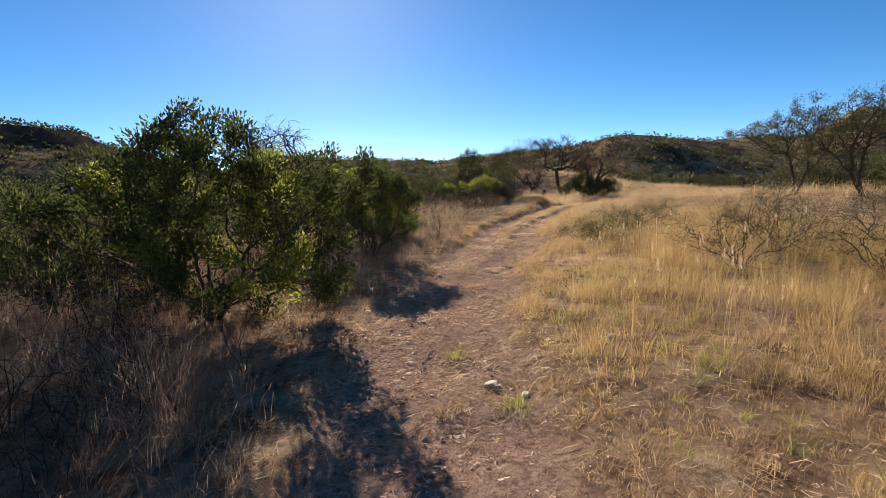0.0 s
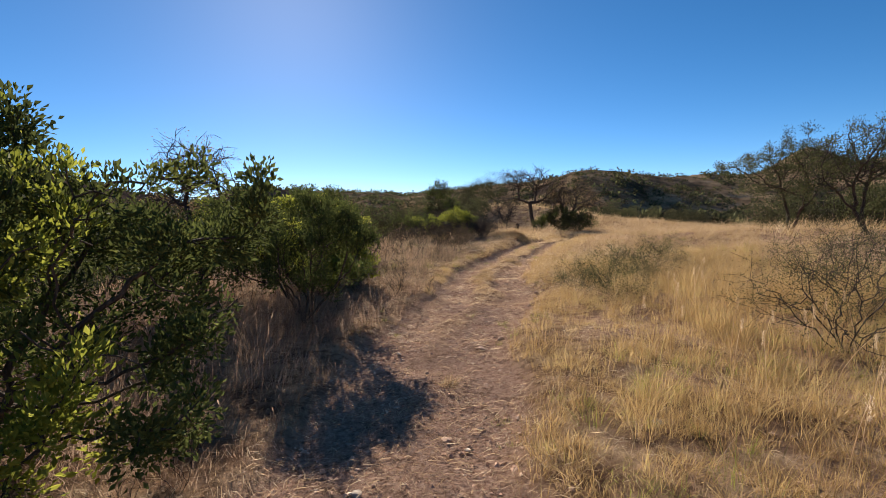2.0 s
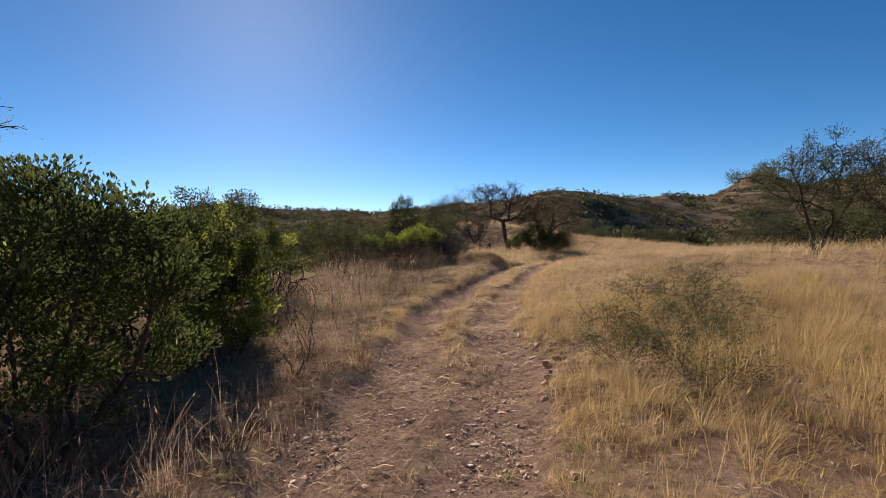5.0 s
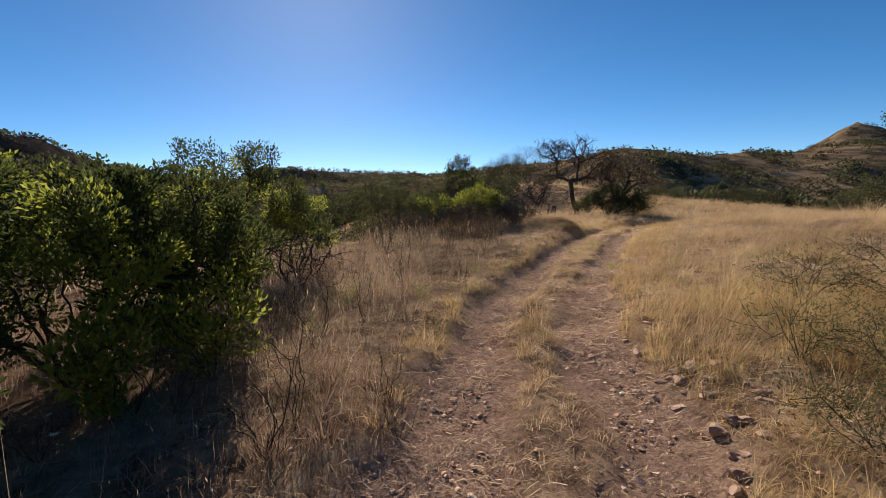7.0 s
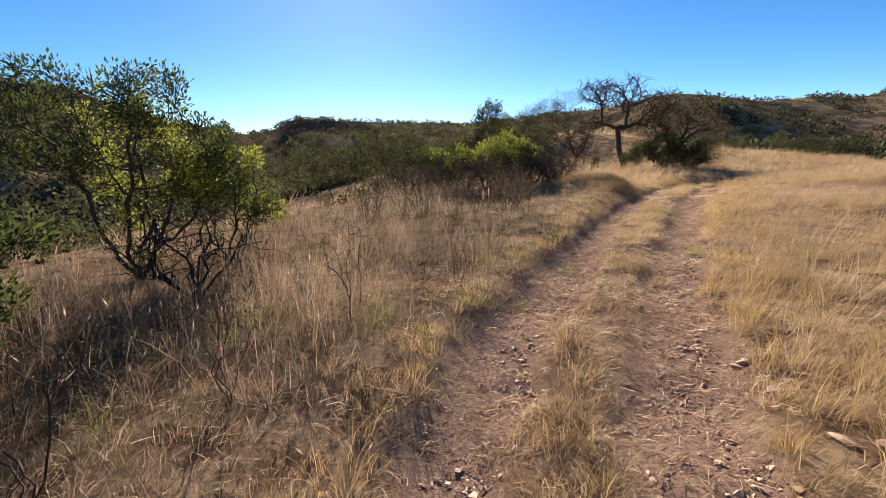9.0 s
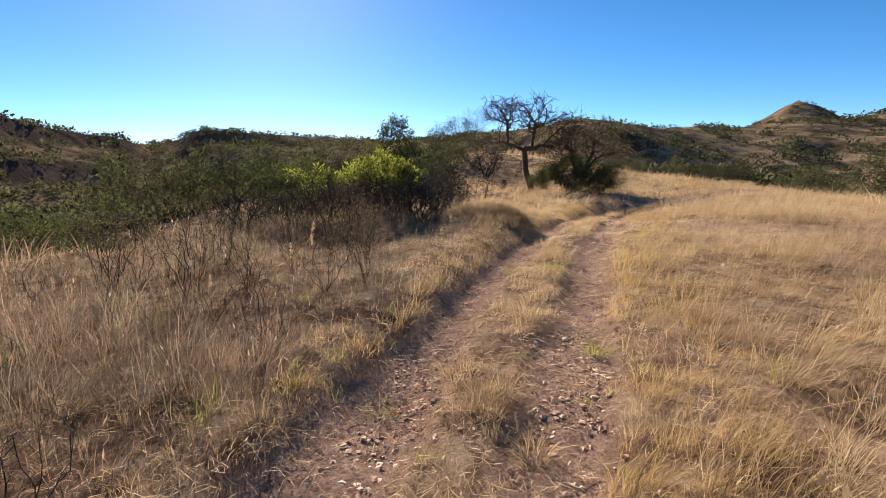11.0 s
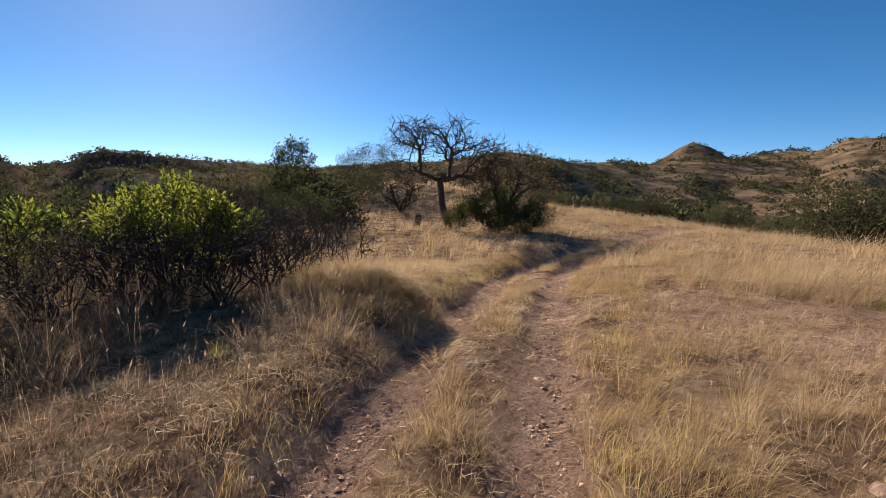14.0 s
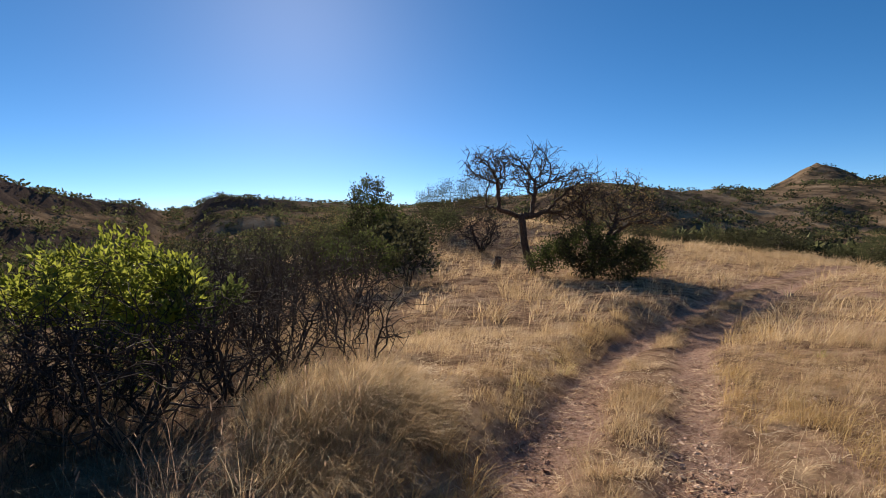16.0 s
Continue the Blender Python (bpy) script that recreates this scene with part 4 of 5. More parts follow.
# down the left slope
plant("evergreen_shrub", 3.05, 25.7, ((0, 0, 1.12, 0.7, 0.36), (0.6, 0.1, 0.9, 0.45, 0.32), (-0.55, 0, 1.05, 0.5, 0.32), (0.4, -0.3, 0.6, 0.35, 0.25)), "shrub with a bright yellow-green crown over dark bare stems", "shrub", LEAF_OAK, 31, 380, 8, second=(LEAF_BRIGHT, 0.9, 0.6), gaps=0.25, leaves=28, leaf_size=0.07, leaf_ratio=0.5, clump=0.055, up=0.7, twigs=0.4, lean=0.5)
plant("evergreen_shrub", 1.5, 25.3, ((0, 0, 1.0, 0.75, 0.26), (-0.6, 0, 0.95, 0.5, 0.25), (0.5, 0.1, 0.85, 0.4, 0.2)), SHRUB, "shrub", LEAF_OAK, 32, 260, 6, leaves=16, leaf_size=0.07, leaf_ratio=0.45, clump=0.055, up=0.7, twigs=0.4, lean=0.5, second=(LEAF_BRIGHT, 0.9, 0.2), gaps=0.2)
for k, (x, y, h, r) in enumerate(((-0.6, 26.9, 3.0, 1.2), (-2.6, 27.2, 3.2, 1.4), (-5.8, 26.0, 3.0, 1.6), (0.2, 28.0, 2.6, 1.2), (-7.5, 30.0, 3.2, 1.8))):
    plant("small_oak", x, y, ((0, 0, h * 0.78, r, h * 0.2), (r * 0.6, 0.2, h * 0.66, r * 0.6, h * 0.12), (-r * 0.6, 0.1, h * 0.6, r * 0.6, h * 0.1)), "small evergreen oak with a thin dark crown on the slope", "tree", LEAF_DARK, 40 + k, 260, 3, lean=0.4, second=(LEAF_OAK, 1.4, 0.4), leaves=10, leaf_size=0.075, clump=0.08, twigs=0.5, step=0.13, kill=0.2)
SLOPE_SHRUBS = ((5.3, 25.9, 0.95, 0.5), (4.4, 26.3, 1.15, 0.65), (3.8, 27.2, 1.35, 0.8), (2.9, 27.8, 1.5, 0.8), (2.0, 24.6, 1.0, 0.7), (0.6, 23.8, 0.9, 0.8), (3.4, 29.4, 1.7, 0.9), (1.8, 29.5, 1.9, 1.0), (4.4, 31.0, 1.6, 0.9), (3.7, 25.0, 0.95, 0.6), (2.6, 25.0, 1.0, 0.7), (1.8, 27.4, 1.7, 0.9), (2.8, 31.5, 1.9, 1.0), (0.4, 30.6, 2.2, 1.1), (-0.3, 16.2, 1.0, 0.7), (2.4, 26.5, 1.4, 0.8), (3.3, 28.4, 1.7, 0.9))
BANK_SHRUBS = ((1.0, 28.4, 2.0, 1.0), (2.2, 30.6, 2.0, 1.1), (4.6, 29.0, 1.4, 0.8), (3.6, 32.8, 1.8, 1.0), (1.2, 32.8, 2.4, 1.2), (4.9, 27.4, 1.0, 0.6), (3.3, 24.6, 0.75, 0.6), (4.2, 25.2, 0.8, 0.55), (1.4, 24.2, 0.8, 0.7), (2.6, 23.8, 0.7, 0.6), (4.6, 25.7, 0.75, 0.5), (0.0, 24.8, 0.9, 0.7), (3.4, 26.6, 1.2, 0.7), (2.2, 28.6, 1.7, 0.9), (3.4, 24.9, 1.1, 0.7), (3.9, 24.4, 0.9, 0.6), (2.9, 24.6, 1.0, 0.7), (4.3, 25.3, 1.0, 0.6))
for k, (x, y, h, r) in enumerate(SLOPE_SHRUBS + BANK_SHRUBS):
    plant("dead_shrub", x, y, ((0, 0, h * 0.6, r, h * 0.4),), "dead leafless shrub with dark grey twigs in dry grass", "shrub", None, 50 + k, 190, 6, lean=0.7, twigs=1.7, twig_len=0.2, bark=TWIG, tip=0.003, most=0.035, group="dead shrubs", sides=4)
plant("evergreen_shrub", 3.8, 35.0, ((0, 0, 1.3, 1.3, 0.8), (0.6, 0, 1.0, 1.0, 0.6), (-0.8, 0.1, 0.9, 0.9, 0.6)), "dark olive green shrub on the grassy slope", "shrub", LEAF_DARK, 61, 260, 5, leaves=22, leaf_size=0.085, clump=0.11, second=(LEAF_OAK, 1.2, 0.5), up=0.5)
# round the lone tree
plant("lone_tree", 10.0, 38.1, ((-1.5, 0, 3.9, 1.1, 0.75), (0.1, 0.2, 3.8, 1.0, 0.85), (1.5, 0, 3.3, 1.0, 0.7), (-2.0, 0.1, 2.5, 0.9, 0.25), (1.4, 0.5, 2.3, 1.0, 0.5), (-0.7, 0, 1.2, 0.4, 0.35)), "bare dark tree with a leaning forked trunk in dry grass", "tree", LEAF_DRY, 71, 520, 1, leaves=1, leaf_size=0.03, clump=0.05, twigs=2.6, twig_len=0.28, step=0.12, kill=0.17, tip=0.0055, power=0.44, most=0.16,
      trunk=((-0.03, 0, 0.25), (-0.10, 0, 0.55), (-0.22, 0.02, 0.85), (-0.30, 0.03, 1.2), (-0.33, 0.03, 1.55), (-0.36, 0.02, 1.85), (-0.40, 0.0, 2.1)), sides=5)
plant("evergreen_oak", 11.7, 36.6, ((-0.5, 0, 1.1, 1.2, 0.75), (-1.5, 0.2, 0.7, 0.8, 0.5), (0.9, 0.1, 0.9, 1.1, 0.6), (1.9, 0.3, 0.7, 0.7, 0.45), (0.2, -0.5, 0.5, 1.3, 0.4)), "dense dark green oak shrub at the foot of the bare tree", "shrub", LEAF_DARK, 72, 560, 9, leaves=52, leaf_size=0.078, clump=0.12, step=0.15, kill=0.2, second=(LEAF_OAK, 0.8, 0.4), up=0.5)
plant("bare_tree", 12.4, 38.0, ((-0.4, 0, 2.5, 1.2, 0.8), (1.2, 0, 2.5, 1.1, 0.9), (2.0, 0.2, 2.0, 1.1, 0.4), (1.1, 0, 3.4, 0.5, 0.35)), "bare tangled tree with grey twigs behind the oak", "tree", LEAF_DRY, 73, 520, 4, leaves=2, leaf_size=0.05, clump=0.07, twigs=1.5, twig_len=0.3, step=0.13, kill=0.18, most=0.14, tip=0.0075, lean=0.5)
plant("bare_shrub", 9.3, 47.0, ((0, 0, 1.3, 1.3, 0.9),), "bare purplish-grey shrub on the knoll", "shrub", None, 75, 220, 7, lean=0.5, twigs=2.4, twig_len=0.3, bark=TWIG, step=0.14, tip=0.006)
plant("leafy_tree", 3.3, 46.9, ((-0.4, 0, 3.5, 1.0, 0.7), (0.6, 0, 3.3, 0.6, 0.5), (0.7, 0, 2.2, 1.2, 0.7), (-0.4, 0, 1.6, 1.2, 0.6), (-0.8, 0, 2.5, 0.7, 0.4), (0.1, 0, 4.3, 0.6, 0.5)), "slender tree with thin yellow-green leaves", "tree", LEAF_DARK, 76, 340, 2, leaves=22, leaf_size=0.14, clump=0.14, step=0.16, kill=0.22, most=0.1, second=(LEAF_OAK, 2.5, 0.5))
plant("bare_tree", 0.6, 46.0, ((0, 0, 2.8, 1.4, 0.9), (-0.9, 0, 2.4, 1.0, 0.6)), "bare brown tree on the slope", "tree", LEAF_DRY, 77, 260, 3, leaves=3, leaf_size=0.04, clump=0.1, twigs=1.0, twig_len=0.35, step=0.15, most=0.08)
plant("evergreen_oak", 8.2, 56.0, ((0, 0, 2.4, 2.0, 1.2), (1.6, 0, 2.0, 1.4, 1.0), (-1.6, 0, 1.9, 1.3, 0.9)), "dark evergreen oak behind the knoll", "tree", LEAF_DARK, 78, 320, 4, leaves=26, leaf_size=0.09, clump=0.2, step=0.2, kill=0.3)
plant("bare_tree", 11.0, 62.0, ((0, 0, 3.4, 1.7, 1.1),), "grey leafless tree behind the knoll", "tree", LEAF_OLIVE, 79, 260, 2, leaves=5, leaf_size=0.07, clump=0.15, twigs=1.0, twig_len=0.45, step=0.2, kill=0.28)
# right of the track
plant("mesquite_tree", 15.7, 20.9, ((0, 0, 2.9, 1.6, 0.9), (-1.8, 0, 2.6, 1.2, 0.6), (1.4, 0, 2.8, 1.2, 0.9), (0.2, 0, 3.7, 0.7, 0.45), (-0.5, -0.4, 1.7, 1.6, 0.5)), "airy mesquite tree with feathery olive leaves and dark limbs", "tree", LEAF_OLIVE, 81, 340, 3, leaves=16, leaf_size=0.075, leaf_ratio=0.35, clump=0.08, twigs=0.8, twig_len=0.28, step=0.14, kill=0.24, most=0.17, tip=0.0062, lean=0.55)
plant("mesquite_tree", 16.6, 18.6, ((0, 0, 2.9, 1.5, 1.0), (0.8, 0, 3.4, 1.0, 0.6), (-0.9, 0, 2.2, 1.2, 0.7)), "half-bare mesquite tree with grey twigs", "tree", LEAF_OLIVE, 82, 340, 3, leaves=8, leaf_size=0.07, leaf_ratio=0.35, clump=0.08, twigs=1.2, twig_len=0.35, step=0.14, kill=0.2, most=0.16, tip=0.0062, lean=0.5)
for k, (x, y, h, r) in enumerate(((5.45, 7.7, 1.2, 1.0), (6.7, 8.8, 1.15, 1.1), (7.7, 10.4, 1.1, 1.0), (7.0, 7.1, 1.15, 0.95), (8.3, 8.4, 1.2, 1.1))):
    plant("thorn_shrub", x, y, ((0, 0, h * 0.5, r * 0.9, h * 0.35), (r * 0.6, 0.3, h * 0.65, r * 0.6, h * 0.3), (-r * 0.6, -0.1, h * 0.6, r * 0.55, h * 0.28), (0.1, 0.3, h * 0.9, r * 0.4, h * 0.25), (-r * 0.2, -0.4, h * 0.3, r * 0.8, h * 0.2)), "sparse thorny shrub with fine arching twigs and tiny olive leaves", "shrub", LEAF_OLIVE, 90 + k, 260, stems=9, lean=0.8, leaves=7, leaf_size=0.022, leaf_ratio=0.4, clump=0.05, twigs=1.3, twig_len=0.26, bark=TWIG, tip=0.0017, most=0.022, sides=3)
for k, (x, y, h, r) in enumerate(((4.15, 11.75, 0.5, 0.6), (4.8, 11.5, 0.55, 0.7), (5.15, 12.4, 0.7, 0.7), (4.5, 10.9, 0.35, 0.5))):
    plant("mesquite_seedling", x, y, ((0, 0, h * 0.55, r, h * 0.4), (r * 0.6, 0.2, h * 0.5, r * 0.6, h * 0.3)), "low sprawling grey-green mesquite growth in dry grass", "shrub", LEAF_OLIVE, 130 + k, 170, stems=9, lean=1.2, leaves=16, leaf_size=0.024, leaf_ratio=0.35, clump=0.045, twigs=0.9, twig_len=0.2, bark=TWIG, tip=0.0015, most=0.014, step=0.08, kill=0.11, sides=3)
for k, (x, y, h, r) in enumerate(((6.6, 14.0, 0.78, 0.8), (5.9, 12.8, 0.65, 0.7), (7.4, 15.0, 0.8, 0.7), (4.7, 13.1, 0.5, 0.45), (6.0, 14.8, 0.7, 0.6))):
    plant("broom_shrub", x, y, ((0, 0, h * 0.6, r, h * 0.4),), "low grey-green broom-like shrub among tall grass", "shrub", LEAF_OLIVE, 95 + k, 150, 7, lean=0.4, leaves=8, leaf_size=0.06, leaf_ratio=0.12, clump=0.06, twigs=0.8, twig_len=0.2, bark=TWIG, tip=0.002, most=0.02, sides=4)

# dead weeds standing in the shade left of the track: three kinds, repeated
WEEDS = [plant("dry_weed", 0, 0, ((0, 0, h * 0.62, r, h * 0.4),), "dead brown weed with fine twigs and withered seed heads", "weed", LEAF_DRY, 500 + k, 85, 6, lean=0.5, leaves=3, leaf_size=0.010, leaf_ratio=0.4, clump=0.03, twigs=1.3, twig_len=0.13,
               bark=TWIG, tip=0.0012, most=0.007, step=0.07, kill=0.1, z=0, group="dead weeds", sides=3) for k, (h, r) in enumerate(((0.75, 0.34), (0.55, 0.36), (0.9, 0.3)))]
WRNG = np.random.default_rng(77)
wx, wy = scatter(640, -5, 3.5, 0.5, 26.5, WRNG)
wm = -tracks(wx, wy)[2]
hold = (wm > 0.95) & (wm < 4.5) & (WRNG.uniform(0, 1, 640) < 0.25 + 0.75 * smooth(-0.3, 0.4, fractal(wx * 0.6, wy * 0.6, 2, 63)))
for k, (x, y) in enumerate(zip(wx[hold], wy[hold])):
    size = WRNG.uniform(0.6, 1.25) * (0.55 + 0.45 * float(smooth(1.0, 2.0, wm[hold][k])))
    m = pose(x, y, float(height(x, y)) - 0.03, 0, 0, WRNG.uniform(0, 360)) @ Matrix.Diagonal((size, size, size, 1))
    if k < 3:
        WEEDS[k].matrix_basis = m
    else:
        copy_thing(WEEDS[k % 3], Matrix.Identity(4)).matrix_basis = m

# scrub further off: a few kinds, repeated
def kinds(seed):
    a = plant("scrub_oak", 0, 0, ((0, 0, 1.3, 1.3, 0.85), (0.9, 0.2, 1.0, 0.9, 0.6), (-0.8, -0.2, 0.9, 0.9, 0.6)), "dark green scrub oak on the hillside", "shrub", LEAF_DARK, seed, 110, 4, leaves=16, leaf_size=0.17, leaf_ratio=0.65, clump=0.18, gaps=0.3, step=0.25, kill=0.35, sides=4, z=0, group="hillside scrub")
    b = plant("scrub_mesquite", 0, 0, ((0, 0, 1.7, 1.3, 0.9), (0.8, 0.2, 1.3, 1.0, 0.6)), "olive brown mesquite scrub on the hillside", "shrub", LEAF_OLIVE, seed + 1, 110, 4, leaves=12, leaf_size=0.15, leaf_ratio=0.5, clump=0.17, gaps=0.3, step=0.25, kill=0.35, twigs=0.7, twig_len=0.5, sides=4, z=0, group="hillside scrub")
    c = plant("scrub_thicket", 0, 0, ((0, 0, 1.1, 1.4, 0.8),), "bare grey-brown thicket on the hillside", "shrub", None, seed + 2, 150, 6, twigs=1.0, twig_len=0.5, bark=TWIG, step=0.22, kill=0.3, tip=0.008, sides=4, z=0, group="hillside scrub")
    return a, b, c

KINDS = kinds(200)
used = [False] * 3
def put_scrub(x, y, s, which):
    m = pose(x, y, float(height(x, y)) - 0.08, 0, 0, RNG.uniform(0, 360)) @ Matrix.Diagonal((s, s, s * RNG.uniform(0.8, 1.15), 1))
    if not used[which]:
        used[which] = True
        KINDS[which].matrix_basis = m
        KINDS[which].scale = (s, s, s)
    else:
        o = KINDS[which]
        c = copy_thing(o, Matrix.Identity(4))
        c.matrix_basis = m

for k in range(3):
    put_scrub((18, -22, 24)[k], (84, 40, 90)[k], 1.3, k)
def band(n, x0, x1, y0, y1, chance, s0, s1, mixp):
    for x, y in zip(*scatter(n, x0, x1, y0, y1)):
        if RNG.uniform() < chance(x, y):
            put_scrub(x, y, RNG.uniform(s0, s1), int(RNG.choice(3, p=mixp)))

band(150, -32, -2, 20, 62, lambda x, y: 1.0 if x < np.interp(y, (20, 30, 62), (-5, -2, -2)) else 0, 0.35, 0.7, (0.25, 0.25, 0.5))
band(60, -4, 8, 36, 62, lambda x, y: 0.8 if not (abs(x - 3.3) < 1 or x > 6.5 and y < 50) else 0, 0.6, 1.1, (0.3, 0.3, 0.4))
band(140, 20, 75, 30, 95, lambda x, y: 1.0 if x > np.interp(y, (30, 34, 48, 95), (27, 25, 27, 8)) and y > 24 else 0, 0.55, 1.05, (0.3, 0.35, 0.35))
band(50, 22, 36, 12, 34, lambda x, y: 1.0 if x > 24 else 0, 0.8, 1.3, (0.35, 0.5, 0.15))
band(36, -30, -7, 5, 22, lambda x, y: 0.9, 0.7, 1.2, (0.5, 0.2, 0.3))

for k, (x, y, h, r) in enumerate(((26.0, 34.2, 3.2, 1.8), (29.0, 34.8, 3.6, 2.0), (28.5, 31.0, 3.0, 1.7), (32.5, 35.5, 3.6, 2.2))):
    plant("mesquite_tree", x, y, ((0, 0, h * 0.62, r, h * 0.3), (r * 0.5, 0.3, h * 0.45, r * 0.8, h * 0.25), (-r * 0.5, 0, h * 0.42, r * 0.8, h * 0.25)), "green mesquite tree beyond the edge of the field", "tree", LEAF_OLIVE, 120 + k, 260, 4, lean=0.5, leaves=13, leaf_size=0.13, leaf_ratio=0.4, clump=0.12, gaps=0.45, tip=0.007, step=0.2, kill=0.28, twigs=0.5, twig_len=0.4)

# dots of scrub over the far hills
def far_scrub(n, rmin, rmax, seed):
    rng = np.random.default_rng(seed)
    az, r = np.radians(rng.uniform(-70, 70, n)), rmin + (rmax - rmin) * rng.uniform(0, 1, n) ** 1.7
    x, y = EYE0[0] + np.sin(az) * r, EYE0[1] + np.cos(az) * r
    keep = rng.uniform(0, 1, n) < (0.25 + 0.12 * (az < -0.1) + 0.75 * smooth(-0.5, 0.5, fractal(x / 30, y / 30, 4, 51)))
    x, y, r = x[keep], y[keep], r[keep]
    z = height(x, y)
    s = rng.uniform(0.55, 1.45, len(x)) ** 1.3 * (1.0 + np.minimum(r, 380) / 380) * 1.25
    m = 18
    q = np.repeat(np.arange(len(x)), m)
    d = rng.normal(0, 1, (len(q), 3))
    d /= np.linalg.norm(d, axis=1)[:, None]
    d[:, 2] = np.abs(d[:, 2]) * 0.8
    pos = np.stack((x, y, z), -1)[q] + d * (s[q] * rng.uniform(0.3, 0.85, len(q)))[:, None]
    return pos, d, s[q] * 0.36, rng

for nm, n, r0, r1, mat, seed, lab in (("far_oak_scrub", 11500, 62, 420, LEAF_DARK, 301, "dark scrub dotted over the distant grassy hills"), ("far_brown_scrub", 7000, 62, 420, LEAF_OLIVE, 302, "olive brown scrub on the distant hills"), ("ridge_scrub", 3600, 400, 760, LEAF_DARK, 303, "dark scrub on the farthest hills")):
    pos, d, s, rng = far_scrub(n, r0, r1, seed)
    tagged(new(nm, leaf_mesh(nm, pos, d, s, 0.8, mat, rng, 0.1, 0.2)), lab, "scrub", kind="stuff")

# ---------------------------------------------------------------- small things
def stump(x, y):
    rng = random.Random(5)
    bm = bmesh.new()
    rings = []
    for k in range(7):
        h, r = k * 0.09, 0.20 - 0.012 * k + 0.03 * (k == 0)
        rings.append([bm.verts.new((math.cos(a) * r * (1 + 0.16 * math.sin(3 * a + k * 0.2)) + 0.02 * k, math.sin(a) * r, h + (rng.uniform(-0.06, 0.10) if k == 6 else 0))) for a in [2 * math.pi * j / 14 for j in range(14)]])
    for a, b in zip(rings, rings[1:]):
        for j in range(14):
            bm.faces.new((a[j], a[(j + 1) % 14], b[(j + 1) % 14], b[j]))
    c = bm.verts.new((0.12, 0, 0.47))
    for j in range(14):
        bm.faces.new((rings[-1][j], rings[-1][(j + 1) % 14], c))
    me = bpy.data.meshes.new("tree_stump")
    bm.to_mesh(me)
    bm.free()
    me.materials.append(BARK)
    ob = tagged(new("tree_stump", me), "weathered brown tree stump in pale dry grass", "stump")
    ob.location = (x, y, float(height(x, y)) - 0.03)


stump(8.9, 39.9)


rng = random.Random(77)
for k in range(64):
    y = rng.gauss(12.6, 1.1)
    x = float(np.interp(y, TRACK[:, 0], TRACK[:, 2])) + rng.uniform(0.25, 0.95)
    stone(x, y, rng.uniform(0.02, 0.075), STONE_RED, "reddish brown stone on the eroded edge of the track", 100 + k)
for k in range(26):
    y = rng.uniform(2.0, 27.0)
    x = float(np.interp(y, TRACK[:, 0], TRACK[:, 1 + k % 2])) + rng.uniform(-0.5, 0.5)
    stone(x, y, rng.uniform(0.02, 0.045), (STONE_RED, STONE_RED, STONE_PALE)[k % 3], "small stone lying loose in the wheel track", 200 + k)


def stalk_mesh(name, bends, radius, material, sides=5):
    """A thin bent stalk through the given places."""
    bm = bmesh.new()
    rings = []
    for k, p in enumerate(bends):
        r = radius * (1 - 0.6 * k / (len(bends) - 1))
        rings.append([bm.verts.new((p[0] + r * math.cos(a), p[1] + r * math.sin(a), p[2])) for a in [2 * math.pi * j / sides for j in range(sides)]])
    for a, b in zip(rings, rings[1:]):
        for j in range(sides):
            bm.faces.new((a[j], a[(j + 1) % sides], b[(j + 1) % sides], b[j]))
    me = bpy.data.meshes.new(name)
    bm.to_mesh(me)
    bm.free()
    me.materials.append(material)
    return me


def dried_flower(x, y, tall, seed):
    """A dead stem with a flat, ragged, papery seed head."""
    rng = random.Random(seed)
    top = tagged(new("dried_flower"), "dried flower with a pale papery seed head on a thin stem", "flower", "dried flowers")
    top.location = (x, y, float(height(x, y)) - 0.02)
    lx, ly = rng.uniform(-0.12, 0.12), rng.uniform(-0.12, 0.12)
    part_mesh("stem", stalk_mesh("stem", [(lx * t * t, ly * t * t, tall * t) for t in (0, 0.3, 0.6, 0.85, 1)], 0.003, GRASS_BROWN), top)
    bm = bmesh.new()
    hub = Vector((lx, ly, tall))
    n = 13
    for k in range(n):
        a, l = 2 * math.pi * k / n, rng.uniform(0.018, 0.028)
        w = 0.3
        p = [hub + Vector((0, 0, 0.004)), hub + Vector((math.cos(a - w) * l * 0.6, math.sin(a - w) * l * 0.6, 0.010)), hub + Vector((math.cos(a) * l, math.sin(a) * l, rng.uniform(0.006, 0.018))), hub + Vector((math.cos(a + w) * l * 0.6, math.sin(a + w) * l * 0.6, 0.010))]
        bm.faces.new([bm.verts.new(q) for q in p])
    me = bpy.data.meshes.new("seed_head")
    bm.to_mesh(me)
    bm.free()
    me.materials.append(FLOWER)
    part_mesh("seed_head", me, top, "pale papery seed head")


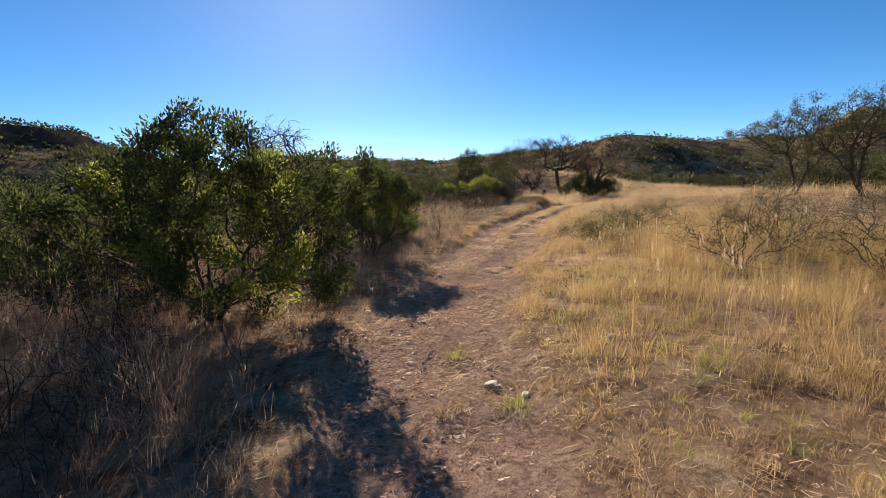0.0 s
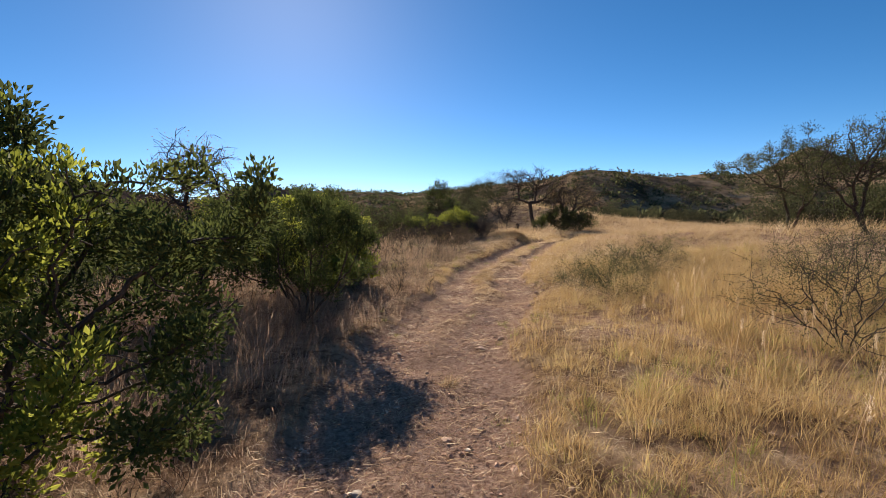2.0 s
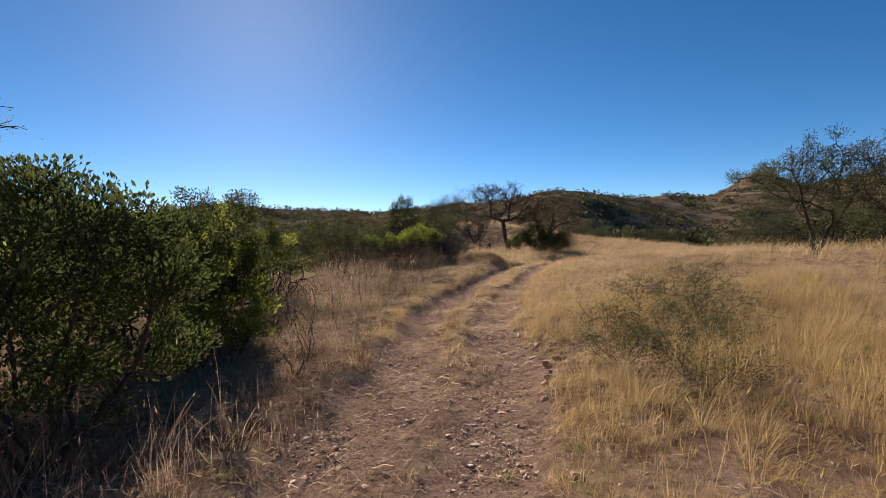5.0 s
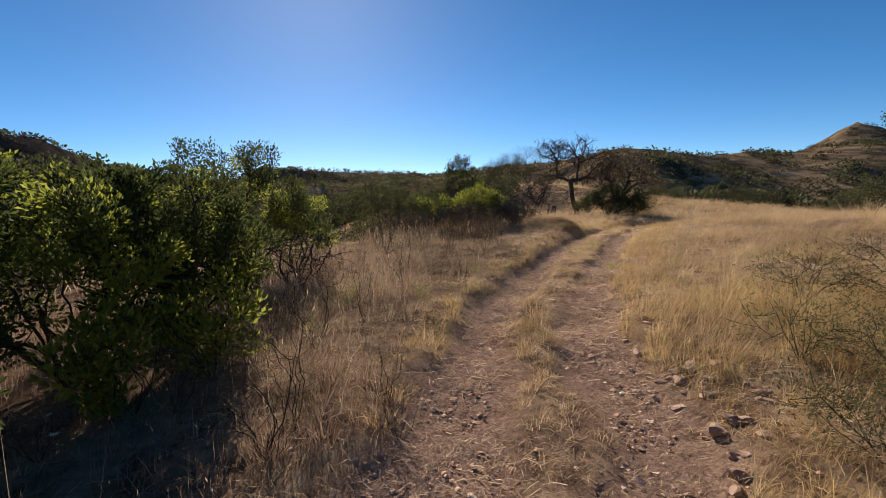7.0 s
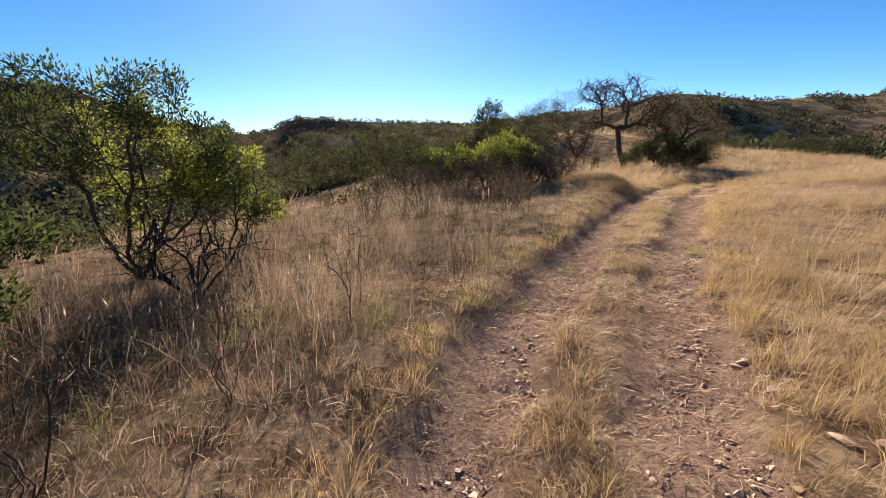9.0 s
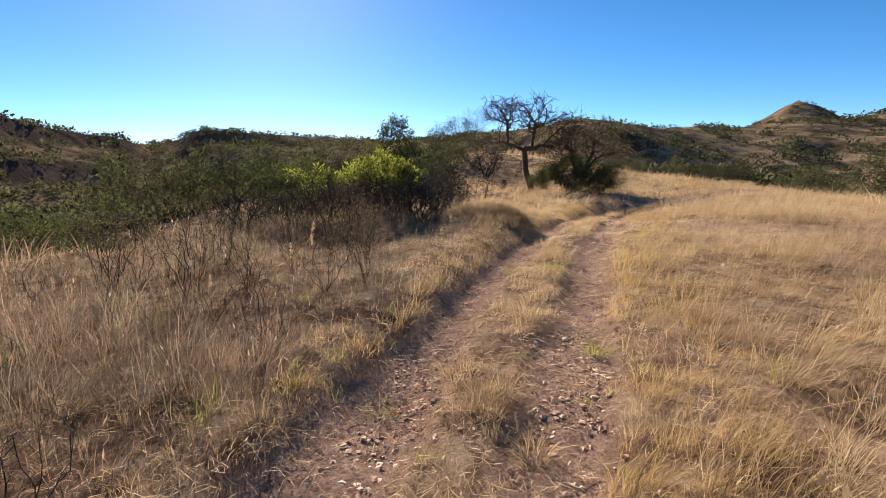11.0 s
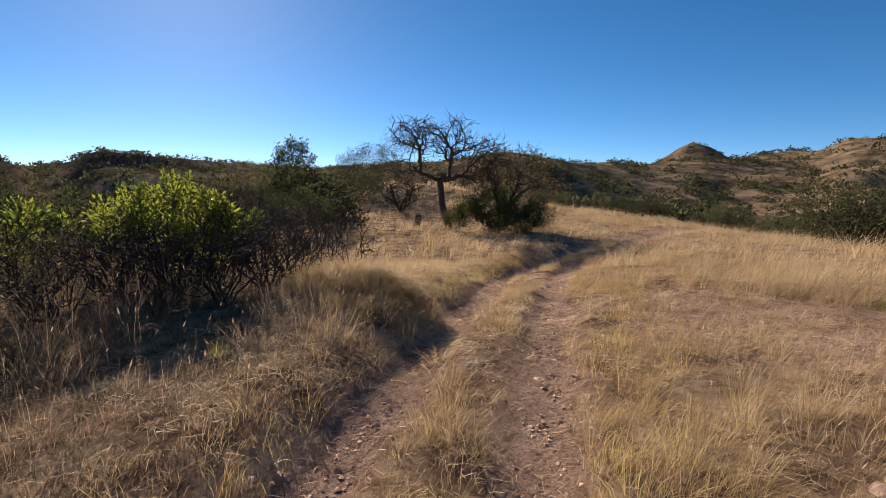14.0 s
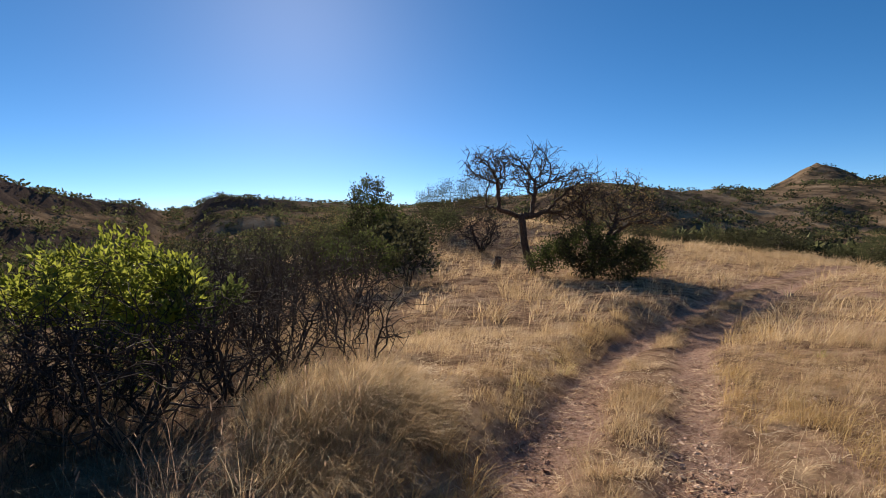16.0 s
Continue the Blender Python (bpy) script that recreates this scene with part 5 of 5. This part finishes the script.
for k, (x, y) in enumerate(((-0.35, 10.9), (-0.55, 11.3), (-0.2, 11.5), (-0.75, 11.0), (-0.9, 11.7), (-0.45, 11.9), (-1.0, 11.2), (-0.1, 11.0), (-1.3, 11.6), (-0.7, 10.6), (-0.25, 12.6))):
    dried_flower(x, y, 0.28 + 0.035 * (k % 5), k)


def tall_stalk(x, y, tall, seed, bow=None):
    """A bleached grass stalk that leans over the rest, with a feathery head."""
    rng = random.Random(seed)
    top = tagged(new("tall_stalk"), "tall bleached grass stalk with a feathery seed head", "grass stalk", "tall grass stalks")
    top.location = (x, y, float(height(x, y)) - 0.02)
    lx, ly = bow or (rng.uniform(-0.1, 0.35) * tall, rng.uniform(-0.2, 0.2) * tall)
    line = [(lx * t * t, ly * t * t, tall * t * (1 - 0.08 * t)) for t in (0, 0.25, 0.5, 0.75, 0.9, 1)]
    part_mesh("stem", stalk_mesh("stem", line, 0.0028, STRAW), top)
    head = np.array([line[-1]] * 60) + np.stack([np.array([rng.gauss(0, 0.006) for _ in range(60)]), np.array([rng.gauss(0, 0.006) for _ in range(60)]), np.array([rng.uniform(-0.11, 0.0) for _ in range(60)])], -1)
    part_mesh("seed_head", leaf_mesh("seed_head", head, np.tile((0, 0, 1.0), (60, 1)), 0.018, 0.22, STRAW, np.random.default_rng(seed), 0.8), top, "pale feathery seed head")


for k in range(26):
    x, y = ((4.2, 6.3), (4.7, 7.2), (3.9, 7.6), (5.0, 9.5), (3.6, 4.6))[k % 5]
    tall_stalk(x + rng.uniform(-0.6, 0.6), y + rng.uniform(-0.7, 0.7), rng.uniform(0.55, 0.9), k)
for k in range(14):
    tall_stalk(rng.uniform(-1.5, 2.5), rng.uniform(19, 22), rng.uniform(0.45, 0.65), 40 + k)
for k, (x, y, tall, lx) in enumerate(((5.43, 6.55, 1.4, 0.55), (5.2, 6.9, 1.05, 0.2), (4.95, 6.6, 0.95, -0.12), (5.7, 7.2, 1.1, 0.3))):
    tall_stalk(x, y, tall, 60 + k, (lx, 0.05))
